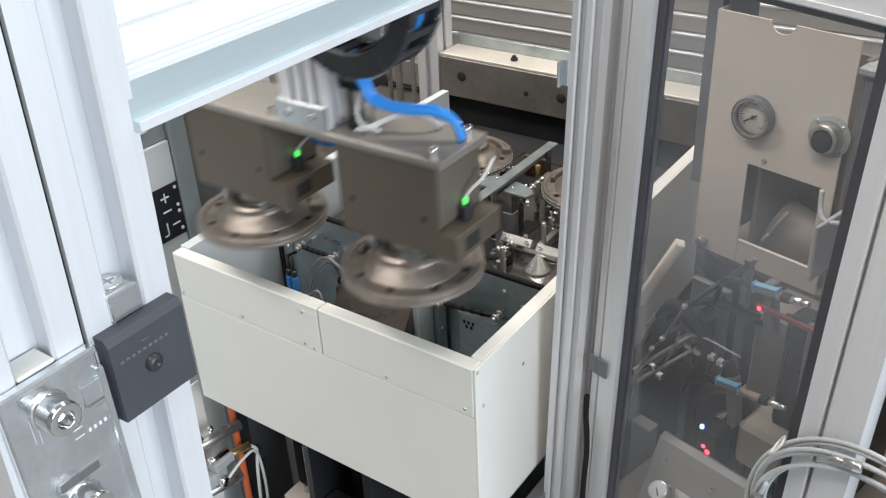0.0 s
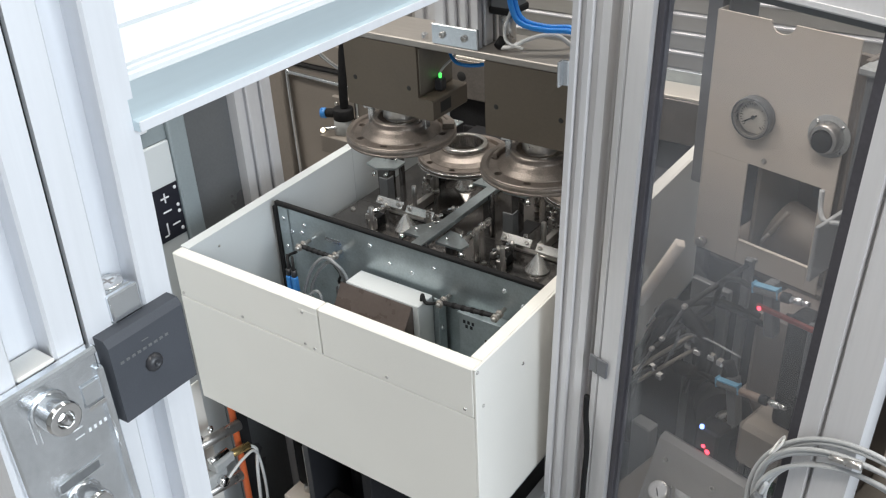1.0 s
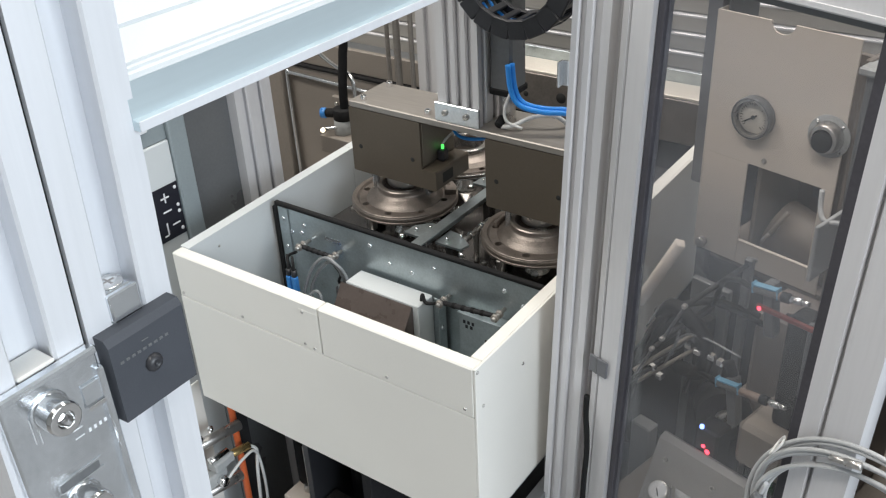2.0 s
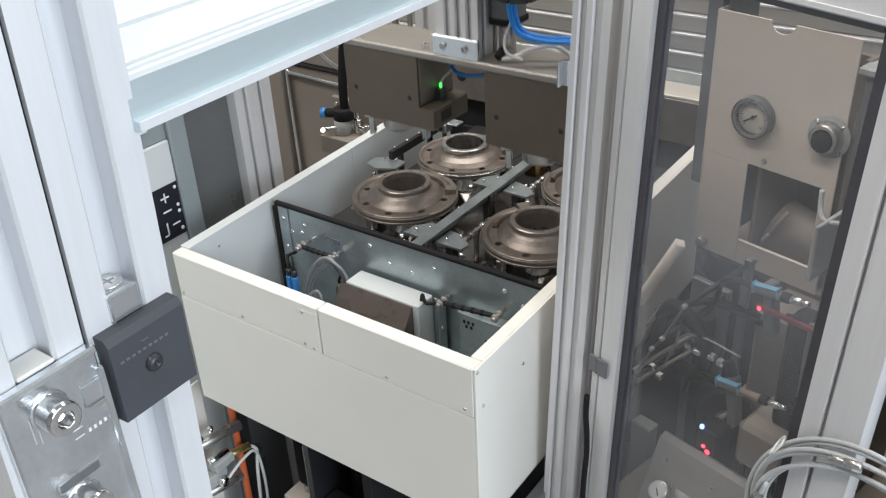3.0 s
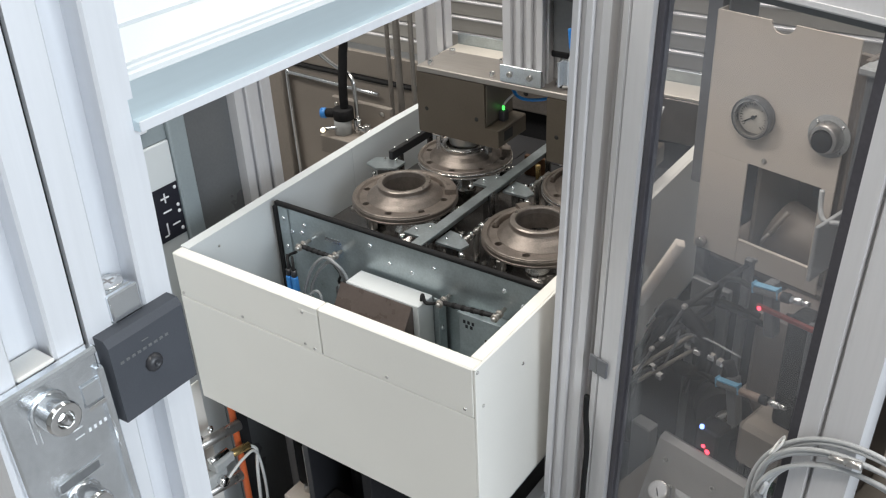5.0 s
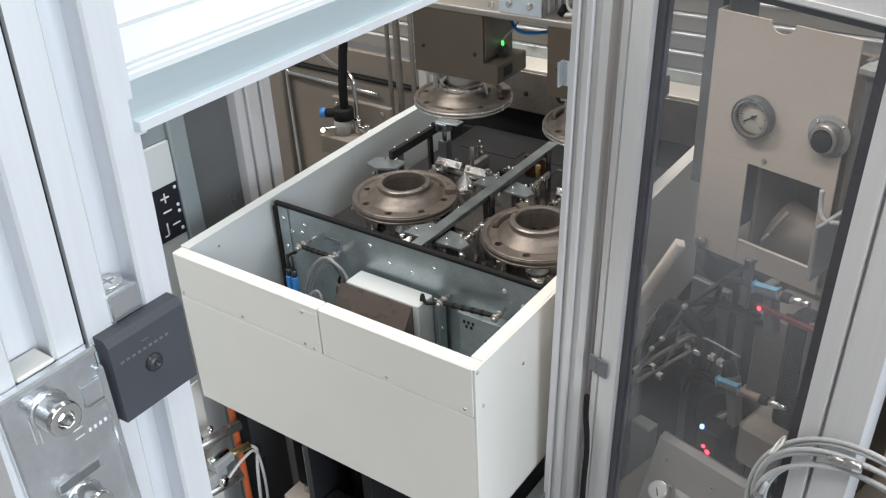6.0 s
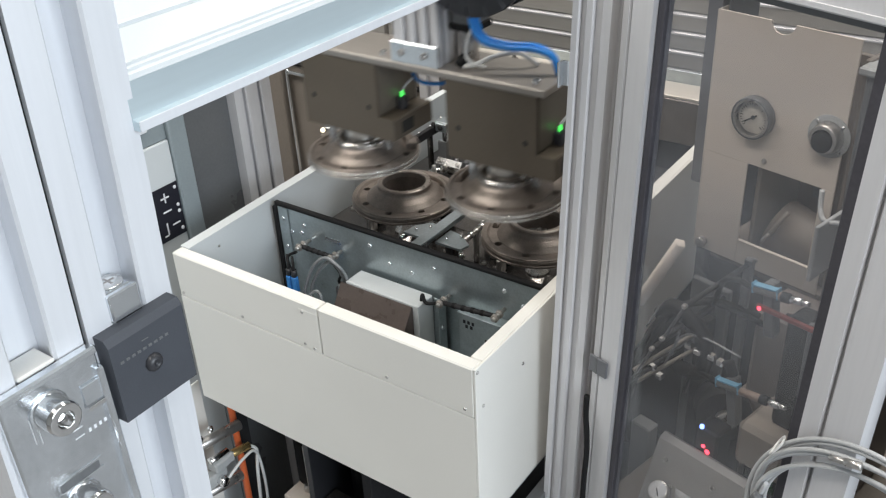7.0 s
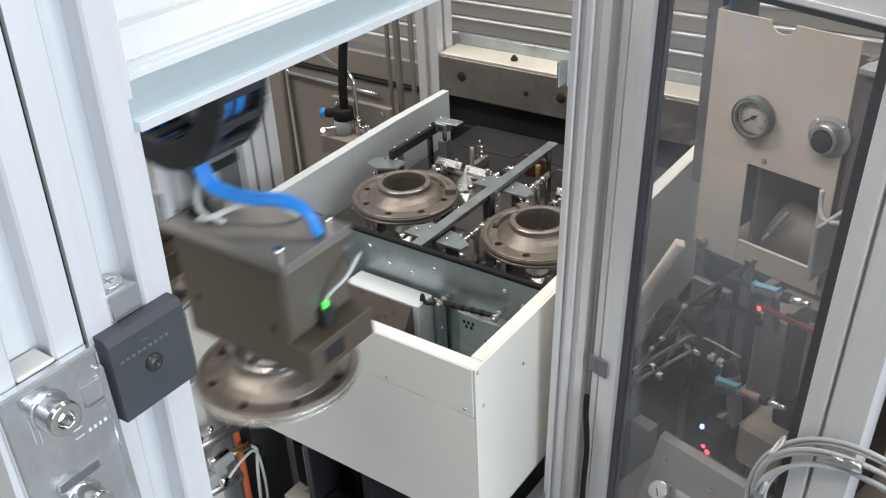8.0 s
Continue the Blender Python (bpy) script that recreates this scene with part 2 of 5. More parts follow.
# ---- hall ----
solid("floor", B((-7, 7, -7, 7, -0.1, 0.0)), FLOOR, "grey sealed concrete hall floor", "floor", kind="structure")
solid("ceiling", B((-7, 7, -7, 7, 5.0, 5.1)), HALL, "pale hall ceiling", "ceiling", kind="structure")
solid("wall_north", B((-7, 7, 7.0, 7.1, 0.0, 5.0)), HALL, "pale plain hall wall", "wall", kind="structure")
solid("wall_south", B((-7, 7, -7.1, -7.0, 0.0, 5.0)), HALL, "pale plain hall wall", "wall", kind="structure")
solid("wall_east", B((7.0, 7.1, -7, 7, 0.0, 5.0)), HALL, "pale plain hall wall", "wall", kind="structure")
solid("wall_west", B((-7.1, -7.0, -7, 7, 0.0, 5.0)), HALL, "pale plain hall wall", "wall", kind="structure")

# ---- slotted profiles ----


def slot_profile(x0, x1, y0, y1, slots, lip=0.0, depth=0.012):
    """Outline of an upright profile with slots cut in its faces: (face, from, to) in metres along the face."""
    out = []
    for face, fixed, a, b in (("-y", y0, x0, x1), ("+x", x1, y0, y1), ("+y", y1, x1, x0), ("-x", x0, y1, y0)):
        mine = sorted([s for s in slots if s[0] == face], key=lambda s: abs(s[1] - a))
        inward = {"-y": 1, "+x": -1, "+y": -1, "-x": 1}[face]
        pts = [(a, 0)]
        for _, s0, s1 in mine:
            s0, s1 = (s0, s1) if abs(s0 - a) < abs(s1 - a) else (s1, s0)
            w = 0.003 if s1 > s0 else -0.003
            pts += [(s0 - w * 0.6, 0), (s0, 0.0022), (s0, 0.005), (s0 - w, 0.0055), (s0 - w, depth), (s1 + w, depth), (s1 + w, 0.0055), (s1, 0.005), (s1, 0.0022), (s1 + w * 0.6, 0)]
        for along, into in pts:
            out.append((along, fixed + inward * into) if face in ("-y", "+y") else (fixed + inward * into, along))
    return out


def upright(name, label, x0, x1, y0, y1, z0, z1, slots, mat, category="post", depth=0.012):
    return solid(name, prism(bmesh.new(), slot_profile(x0, x1, y0, y1, slots, depth=depth), "z", z0, z1), mat, label, category)


# the door-side posts stand a little out of plumb
LEAN = Matrix.Translation((0, 0, 1.24)) @ pose(0, 0, 0, -1.7) @ Matrix.Translation((0, 0, -1.24))



door_post = upright("frame_post", "bright anodised aluminium slotted frame post", -0.037, 0.035, -0.509, -0.437, 0.0, 2.3,
        [("+x", -0.487, -0.461)], ALU_POST, depth=0.024)
gap_post = upright("frame_post", "bright anodised aluminium slotted post beside the door gap", -0.037, 0.035, -0.585, -0.5125, 0.0, 2.3,
        [("+x", -0.562, -0.534)], ALU_POST, depth=0.024)
corner = upright("frame_post", "grey aluminium corner post with two slots", 0.0300, 0.0780, 0.15, 0.20, 0.0, 2.3,
                 [("-y", 0.0390, 0.0455), ("-y", 0.0565, 0.0655), ("+x", 0.172, 0.175)], ALU, depth=0.007)
corner.matrix_basis = pose(0, 0, 0.87) @ pose(0, 0, 0, 0, 2.1) @ pose(0, 0, -0.87)
upright("frame_post", "grey aluminium post behind the transfer tray", -0.726, -0.668, 0.87, 0.93, 0.0, 2.3,
        [("-y", -0.703, -0.691), ("+x", 0.895, 0.906)], ALU)
upright("frame_post", "grey aluminium slotted post beside the dark cabinet", -0.76, -0.70, 0.287, 0.378, 0.0, 2.3,
        [("+x", 0.308, 0.316), ("+x", 0.346, 0.354)], ALU)

# added black strip that darkens the gap as shade would
seal = solid("gap_shade_strip", B((-0.03, 0.0315, -0.5123, -0.5092, 0.0, 2.3), b=0.0005), RUBBER, "black strip for the shade in the gap between the posts", "seal")

for ob in (door_post, gap_post, seal):
    ob.matrix_basis = LEAN

# ---- raised guard door and its beam ----
guard = thing("guard_door", "raised white ribbed guard door with an aluminium bottom rail", "door")
part("bottom_rail", prism(bmesh.new(), [(0.0, 1.405), (0.041, 1.405), (0.041, 1.4115), (0.036, 1.4125), (0.0342, 1.4369), (0.0, 1.4369)], "y", -0.436, 0.148), ALU_BEAM, guard, "blue-grey anodised bottom rail")
rib = [(-0.004, 1.437), (0.034, 1.437), (0.033, 1.4405), (0.030, 1.4415), (0.030, 1.4435), (0.0275, 1.4445), (0.0275, 1.4465)]
x, z = 0.025, 1.4465
for i in range(7):
    rib += [(x, z), (x - 0.016, z + 0.016), (x - 0.0175, z + 0.016), (x - 0.0175, z + 0.0185), (x - 0.021, z + 0.0195)]
    x, z = x - 0.022, z + 0.0205
rib += [(x - 0.01, z), (x - 0.03, 1.45)]
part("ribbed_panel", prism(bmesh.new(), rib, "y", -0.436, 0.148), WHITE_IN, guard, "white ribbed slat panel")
part("lip", B((0.0405, 0.0418, -0.4355, 0.1475, 1.4047, 1.4118), b=0.0004), ALU_POST, guard, "paler lower lip")
part("end_seal", B((0.0, 0.0345, -0.4372, -0.4361, 1.405, 1.436)), RUBBER, guard, "black rubber end seal")

# ---- black magnet catch and galvanised hinge plate on the posts ----
catch = thing("door_catch", "anthracite plastic door catch screwed to the bright post", "catch")
part("housing", prism(bmesh.new(), [(0.0352, 1.211), (0.049, 1.212), (0.050, 1.276), (0.046, 1.2812), (0.0352, 1.2812)], "y", -0.5045, -0.4405), ANTHRACITE, catch)
bm = bmesh.new()
dome_screw(bm, (0.0497, -0.4735, 1.246), (1, 0, 0), 0.0072)
part("screw", bm, BLACK, catch, "black countersunk screw")
bm = bmesh.new()
for i in range(9):
    cbox(bm, 0.0494, 0.0503, -0.4985 + i * 0.0048, -0.4955 + i * 0.0048, 1.2595, 1.2615, b=0.0002)
cbox(bm, 0.0494, 0.0503, -0.479, -0.473, 1.2668, 1.2675, b=0.0002)
part("lettering", bm, SLATE, catch, "faint grey embossed marks")

nut = thing("slot_nut", "zinc-plated slot angle with a cross screw in the post groove", "bracket")
part("angle", B((0.006, 0.0385, -0.488, -0.4635, 1.2815, 1.2845), (0.0335, 0.0385, -0.488, -0.4635, 1.2815, 1.304)), ZINC, nut)
part("block", B((0.008, 0.0334, -0.4865, -0.465, 1.2846, 1.3038)), ZINC, nut)
screw = part("screw", C(((0.0225, -0.4755, 1.3038), (0.0225, -0.4755, 1.3056), 0.0100), seg=28), BRIGHT, nut, "bright cross-head screw")
part("cross_recess", B((0.0175, 0.0275, -0.4764, -0.4746, 1.3050, 1.3059), (0.0216, 0.0234, -0.4805, -0.4705, 1.3050, 1.3060), b=0.0003), PLATE, screw)

hinge = thing("hinge_plate", "bright zinc-plated angle plate bolted across the posts", "bracket")
part("plate", B((0.0352, 0.041, -0.581, -0.5085, 1.05, 1.279), b=0.002), ZINC, hinge)
part("top_flange", B((0.036, 0.0445, -0.581, -0.5085, 1.2745, 1.281), b=0.002), ZINC, hinge)
# added white block imitates the pale shading at the slot's lower end
part("slot_shading_block", B((0.013, 0.0346, -0.5605, -0.5335, 1.279, 1.2825), b=0.001), WHITE, hinge, "white block for the shading of the post slot floor")
part("side_lip", B((0.036, 0.0455, -0.513, -0.5075, 1.05, 1.264), b=0.002), ZINC, hinge)
part("tab", B((0.041, 0.0432, -0.526, -0.509, 1.240, 1.2555), b=0.001), ZINC, hinge)
for y, z in ((-0.5505, 1.254), (-0.547, 1.172)):
    bolt = part("bolt", C(((0.041, y, z), (0.0425, y, z), 0.0142)), ZINC, hinge, "bright cap screw on a washer")
    bm = bmesh.new()
    socket_screw(bm, (0.0425, y, z), (1, 0, 0), 0.0125, 0.0175)
    part("head", bm, CHROME, bolt)
part("slot", B((0.0408, 0.0414, -0.560, -0.529, 1.187, 1.1935), b=0.0002), SLATE, hinge, "dark slot hole")
part("slot_rim", B((0.041, 0.0418, -0.5625, -0.5265, 1.1848, 1.1868), (0.041, 0.0418, -0.5625, -0.5265, 1.1938, 1.1958), b=0.0004), ZINC, hinge, "raised rim of the slot")
part("raised_edge", B((0.0432, 0.0446, -0.526, -0.510, 1.2355, 1.239), b=0.0006), CHROME, hinge, "bright raised edge")
part("scribe_mark", B((0.0409, 0.0414, -0.5655, -0.5648, 1.235, 1.255), (0.0409, 0.0414, -0.5615, -0.5608, 1.233, 1.253), b=0.0002), GREY_CABLE, hinge)
bm = bmesh.new()
for i in range(5):
    cbox(bm, 0.0409, 0.0413, -0.529 + i * 0.0042, -0.527 + i * 0.0042, 1.2185, 1.2215, b=0.0001)
cbox(bm, 0.0409, 0.0416, -0.540, -0.5325, 1.2265, 1.2272, b=0.0002)
cbox(bm, 0.0409, 0.0416, -0.540, -0.5325, 1.2195, 1.2202, b=0.0002)
part("lettering", bm, SIGN_WHITE, hinge, "pale stamped marks")

# ---- white tray ----
TX0, TY1, ZB, RIM, WALL = -0.578, 0.80, 0.607, 0.90, 0.022
tray = thing("transfer_tray", "white powder-coated sheet metal tray with a folded rim", "tray")
SEAM = 0.818
part("front_panel", B((TX0, -0.0034, 0.0, 0.003, ZB, SEAM - 0.0003)), WHITE, tray)
part("front_strip", B((TX0, -0.2703, 0.0, WALL, SEAM, RIM), b=0.002), WHITE, tray)
part("front_strip", B((-0.2692, -0.0034, -0.0006, WALL, SEAM, RIM + 0.0003), b=0.002), WHITE, tray)
part("joint_plate", B((-0.308, -0.2705, -0.0004, 0.001, SEAM + 0.001, RIM - 0.012), b=0.0002), WHITE, tray)
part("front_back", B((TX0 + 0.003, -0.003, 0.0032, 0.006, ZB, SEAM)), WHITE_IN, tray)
part("right_wall", B((-0.0033, 0.0005, -0.0001, TY1, ZB, RIM)), WHITE, tray)
part("right_rim", B((-WALL, -0.00335, WALL + 0.0004, TY1, SEAM + 0.03, RIM)), WHITE, tray)
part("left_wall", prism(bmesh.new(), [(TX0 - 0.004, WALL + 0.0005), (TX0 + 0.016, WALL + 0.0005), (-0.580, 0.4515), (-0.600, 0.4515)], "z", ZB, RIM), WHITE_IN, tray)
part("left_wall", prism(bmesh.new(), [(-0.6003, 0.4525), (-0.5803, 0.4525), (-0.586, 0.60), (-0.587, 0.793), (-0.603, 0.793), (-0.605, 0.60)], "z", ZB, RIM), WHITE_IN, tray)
part("bottom", B((-0.598, 0.0, 0.45, TY1, ZB - 0.0072, ZB - 0.0035)), GALV, tray)
part("bottom", B((TX0, 0.0, 0.0065, TY1, ZB - 0.003, ZB)), GALV, tray)
for p in ((-0.568, 0.827), (-0.433, 0.828), (-0.149, 0.828), (-0.018, 0.829)):
    bm = bmesh.new()
    dome_screw(bm, (p[0], -0.0005, p[1]), (0, -1, 0), 0.0028)
    part("screw", bm, STEEL, tray)
for p in ((-0.300, 0.884), (-0.302, 0.827), (-0.284, 0.824)):
    bm = bmesh.new()
    dome_screw(bm, (p[0], -0.0004, p[1]), (0, -1, 0), 0.0028)
    part("screw", bm, STEEL, tray)
for p in ((0.004, 0.894), (0.016, 0.831), (0.118, 0.834)):
    bm = bmesh.new()
    dome_screw(bm, (0.0005, p[0], p[1]), (1, 0, 0), 0.0028)
    part("screw", bm, STEEL, tray)
bm = bmesh.new()
dome_screw(bm, (TX0 + WALL - 0.006, 0.083, 0.874), (1, 0, 0), 0.0022)
part("screw", bm, STEEL, tray)

# partition with its rubber edge
PY = 0.215
divider = thing("partition", "galvanised sheet partition with black rubber edging", "partition")
part("sheet", B((TX0 + WALL + 0.004, -WALL - 0.001, PY, PY + 0.003, ZB + 0.001, RIM - 0.003)), GALV, divider)
part("edging", B((TX0 + WALL - 0.002, -WALL - 0.001, PY - 0.003, PY + 0.006, RIM - 0.0075, RIM + 0.0005), b=0.002), RUBBER, divider, "black rubber edging")
part("edging", B((TX0 + WALL - 0.0055, TX0 + WALL + 0.004, PY - 0.006, PY + 0.004, 0.69, RIM - 0.008), b=0.002), RUBBER, divider, "worn black rubber edging")
part("fold", B((TX0 + WALL + 0.005, TX0 + WALL + 0.028, PY - 0.0022, PY - 0.0002, 0.66, RIM - 0.008), b=0.0005), GALV, divider)
for p in ((-0.540, 0.871), (-0.538, 0.815), (-0.524, 0.848), (-0.501, 0.852), (-0.494, 0.868), (-0.348, 0.872), (-0.309, 0.849), (-0.219, 0.869), (-0.263, 0.846), (-0.089, 0.87), (-0.056, 0.853)):
    bm = bmesh.new()
    dome_screw(bm, (p[0], PY - (0.002 if p[0] < -0.53 else 0.0), p[1]), (0, -1, 0), 0.0043)
    part("rivet", bm, ZINC, divider)

# ---- tray plate ----
ZP = 0.80
bed = thing("tray_bed", "oily dark steel bed plate, far end near-black for shade", "plate")
# the far plate is near-black: it stands for the dark gap there
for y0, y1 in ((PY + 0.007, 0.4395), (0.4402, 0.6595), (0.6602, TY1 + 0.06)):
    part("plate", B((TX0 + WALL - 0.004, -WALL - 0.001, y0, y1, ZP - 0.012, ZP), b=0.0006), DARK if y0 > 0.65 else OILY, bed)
for x, y in ((-0.545, 0.26), (-0.545, 0.40), (-0.29, 0.70), (-0.47, 0.70), (-0.08, 0.70), (-0.30, 0.36), (-0.22, 0.36)):
    bm = bmesh.new()
    socket_screw(bm, (x, y, ZP), (0, 0, 1), 0.0045, 0.004)
    part("plate_screw", bm, STEEL, bed)
rail = thing("centre_rail", "galvanised steel angle rail between the part rows", "rail")
part("top_flange", B((-0.2690, -0.2490, PY + 0.0075, 0.672, RIM - 0.006, RIM - 0.003), b=0.0006), GALV, rail)
part("web", B((-0.2680, -0.2655, PY + 0.0085, 0.672, 0.872, RIM - 0.0065), b=0.0006), GALV, rail)
for y in (0.25, 0.45, 0.655):
    part("foot", C(((-0.261, y, ZP + 0.0005), (-0.261, y, RIM - 0.0065), 0.006)), OILY, rail)

# ---- machined flanges ----
FX = (-0.409, -0.131)
FY = (0.394, 0.591)
FZ = 0.867


def drilled_ring(bm, r0, r1, z0, z1, rc, rh, turn, n=8):
    """The flat of a flange between two radii, with n round holes let into it."""
    half = math.pi / n
    corner = [math.atan2(q, p) for p, q in ((r1 - rc, half * rc), (r0 - rc, half * rc))]
    spread = sorted([k * math.pi / 10 for k in range(20)] + [c for a in corner for c in (a, 2 * math.pi - a)])
    for i in range(n):
        mid = 2 * half * i + turn
        edge, rim, low = [], [], []
        for a in spread:
            c, q = math.cos(a), math.sin(a)
            k = min(((r1 - rc) / c) if c > 1e-6 else ((r0 - rc) / c) if c < -1e-6 else 9.0, half * rc / abs(q) if abs(q) > 1e-6 else 9.0)
            r, t = rc + k * c, mid + k * q / rc
            edge.append(bm.verts.new((r * math.cos(t), r * math.sin(t), z1)))
            r, t = rc + rh * c, mid + rh * q / rc
            rim.append(bm.verts.new((r * math.cos(t), r * math.sin(t), z1)))
            low.append(bm.verts.new((r * math.cos(t), r * math.sin(t), z0)))
        for k in range(len(spread)):
            j = (k + 1) % len(spread)
            bm.faces.new([edge[k], edge[j], rim[j], rim[k]])
            bm.faces.new([rim[k], rim[j], low[j], low[k]])
        bm.faces.new(low)


def arc_bar(bm, r0, r1, z0, z1, a0, a1, n=40):
    """A curved raised bar between two radii and two angles in degrees."""
    c = 0.0012
    outline = [(r0, z0), (r0 + 0.6 * c, z1 - c), (r0 + 2 * c, z1), (r1 - c, z1), (r1, z1 - c), (r1, z0)]
    rows = []
    for i in range(n + 1):
        a = radians(a0 + (a1 - a0) * i / n)
        rows.append([bm.verts.new((r * math.cos(a), r * math.sin(a), z)) for r, z in outline])
    for p, q in zip(rows, rows[1:]):
        for k in range(len(outline) - 1):
            bm.faces.new([p[k], q[k], q[k + 1], p[k + 1]])
    bm.faces.new(rows[0])
    bm.faces.new(rows[-1])
    return bm


def flange_mesh(ro, rcol):
    """A hub flange: a disc with a conical neck, a bore and a flat for the ring of bolt holes."""
    bm = bmesh.new()
    rb = rcol - 0.0095
    lathe(bm, [(rb, -0.008), (rb, 0.0285), (rb + 0.0012, 0.0305), (rcol - 0.002, 0.0305), (rcol, 0.0290), (rcol + 0.0003, 0.0235), (rcol + 0.0012, 0.0210), (rcol + 0.005, 0.0175), (0.0610, 0.0120), (0.0665, 0.0072), (0.0692, 0.0050), (0.0700, 0.0030)], seg=72)
    lathe(bm, [(0.0822, 0.0030), (0.0832, 0.0052), (ro - 0.0020, 0.0052), (ro - 0.0004, 0.0042), (ro, 0.0025), (ro, -0.0005), (ro - 0.0014, -0.0015), (ro - 0.0014, -0.0032), (ro, -0.0042), (ro, -0.0066), (ro - 0.0015, -0.008), (rb, -0.008)], seg=72)
    drilled_ring(bm, 0.0690, 0.0832, -0.0074, 0.0040, 0.0755, 0.0062, radians(14))
    return bm


def flange(name, label, body, edge, at, gap):
    """gap: the angle at which the raised rim is broken by the lug."""
    turned = edge is not body
    ro, rcol = (0.0925, 0.0455) if turned else (0.0963, 0.0482)
    ob = thing(name, label, "flange", group="hub flanges on the tray", m=pose(*at))
    part("casting", flange_mesh(ro, rcol), body, ob)
    part("raised_rim", arc_bar(bmesh.new(), 0.0842, ro - 0.0012, 0.0048, 0.0078, gap + 34, gap + 326, 64), body, ob, "raised outer rim, broken on one side")
    if turned:
        part("turned_rim", lathe(bmesh.new(), [(ro - 0.001, -0.0070), (ro + 0.0008, -0.0066), (ro + 0.0008, -0.0044), (ro - 0.001, -0.0040)], seg=72), BRIGHT, ob, "bright turned edge")
        part("turned_rim", lathe(bmesh.new(), [(ro - 0.001, -0.0008), (ro + 0.0008, -0.0003), (ro + 0.0008, 0.0022), (ro - 0.001, 0.0028)], seg=72), BRIGHT, ob, "bright turned edge")
        part("turned_collar", lathe(bmesh.new(), [(rcol - 0.0097, 0.004), (rcol - 0.0098, 0.0286), (rcol - 0.0085, 0.0310), (rcol - 0.0018, 0.0310), (rcol + 0.0004, 0.0292), (rcol + 0.0007, 0.0240), (rcol + 0.0002, 0.0235)], seg=72), edge, ob, "bright turned collar")
    else:
        part("collar", lathe(bmesh.new(), [(rcol - 0.0097, 0.020), (rcol - 0.0098, 0.0286), (rcol - 0.0085, 0.0310), (rcol - 0.0018, 0.0310), (rcol + 0.0004, 0.0292)], seg=72), CAST_WORN, ob, "worn cast collar rim")
    part("lug", arc_bar(bmesh.new(), 0.0720, ro - 0.003, 0.0042, 0.0145, gap + 20, gap + 33.5, 6), body, ob, "cast lug on the flange face")
    part("web", arc_bar(bmesh.new(), 0.0722, 0.0785, 0.0042, 0.0128, gap + 34, gap + 84, 14), body, ob, "curved cast web")
    return ob


raw_label = "raw cast iron hub flange with a conical neck"
done_label = "turned hub flange with bright machined edges"
fronts = [flange("hub_flange", raw_label, CAST, CAST, (x, FY[0], FZ), a) for x, a in zip(FX, (8, 112))]
rears = [flange("hub_flange", done_label, CAST, MACHINED, (x, FY[1], FZ), a) for x, a in zip(FX, (8, 112))]

# ---- part nests under the flanges ----
for y in FY:
    for x in FX:
        nest = thing("part_nest", "steel part nest with a shiny centring cone", "fixture", group="nests on the tray bed", m=pose(x, y - 0.005, ZP))
        part("cone", lathe(bmesh.new(), [(0.0, 0.0335), (0.0015, 0.0325), (0.0215, 0.0035), (0.0218, 0.002), (0.0218, 0.0005), (0, 0.0005)], seg=32), BRIGHT, nest, "polished centring cone")
        for k in range(3):
            a = radians(90 + 120 * k + 20)
            px, py = 0.062 * math.cos(a), 0.062 * math.sin(a)
            arm = part("support_pin", C(((px, py, 0.0005), (px, py, 0.0588), 0.0045), seg=12), STEEL, nest, "slim steel support pin")
            part("pin_foot", C(((px, py, 0.0004), (px, py, 0.006), 0.0085), seg=12), STEEL, arm)

# ---- back of the machine ----
beam = thing("cross_beam", "drilled dark steel cross beam behind the tray", "beam")
bm = B((-0.664, 0.02, 0.872, 0.90, 0.852, 0.944), b=0.002)
part("bar", bm, BEAM_STEEL, beam)
for x, z, r in ((-0.606, 0.904, 0.0115), (-0.438, 0.894, 0.006), (-0.352, 0.899, 0.0115), (-0.26, 0.9, 0.0115)):
    part("hole", C(((x, 0.871, z), (x, 0.8722, z), r)), INK, beam, "dark drilled hole")
# the lamp's warm highlight is put into the ledge colour
part("ledge", B((-0.664, 0.02, 0.873, 0.945, 0.9445, 0.9505), b=0.001), material("ledge_with_warm_highlight", (0.72, 0.67, 0.60), 0.4, 0.3, vary=0.1, scale=10), beam, "steel ledge coloured with a warm lamp highlight")
part("back_rib", B((-0.664, 0.02, 0.946, 0.952, 0.9445, 0.975), b=0.001), GALV, beam)
part("knob", C(((-0.487, 0.905, 0.951), (-0.487, 0.905, 0.957), 0.008), ((-0.487, 0.905, 0.957), (-0.487, 0.905, 0.962), 0.0045)), INK, beam, "dark screw head")

slats = thing("slat_wall", "ribbed grey aluminium slat wall behind the machine", "wall panel")
z = 0.8585
for i in range(15):
    part("slat", prism(bmesh.new(), [(1.06, z), (1.05, z + 0.002), (1.05, z + 0.033), (1.056, z + 0.0375), (1.068, z + 0.0385), (1.07, z)], "x", -1.7, 0.65), SLAT, slats)
    # added pale strip paints the highlight on the slat's upper edge
    part("edge", prism(bmesh.new(), [(1.0475, z + 0.0318), (1.0498, z + 0.0318), (1.0498, z + 0.0345), (1.0562, z + 0.0395), (1.054, z + 0.0402), (1.0475, z + 0.0355)], "x", -1.7, 0.65), ALU, slats, "pale strip for the highlight along a slat")
    z += 0.0405

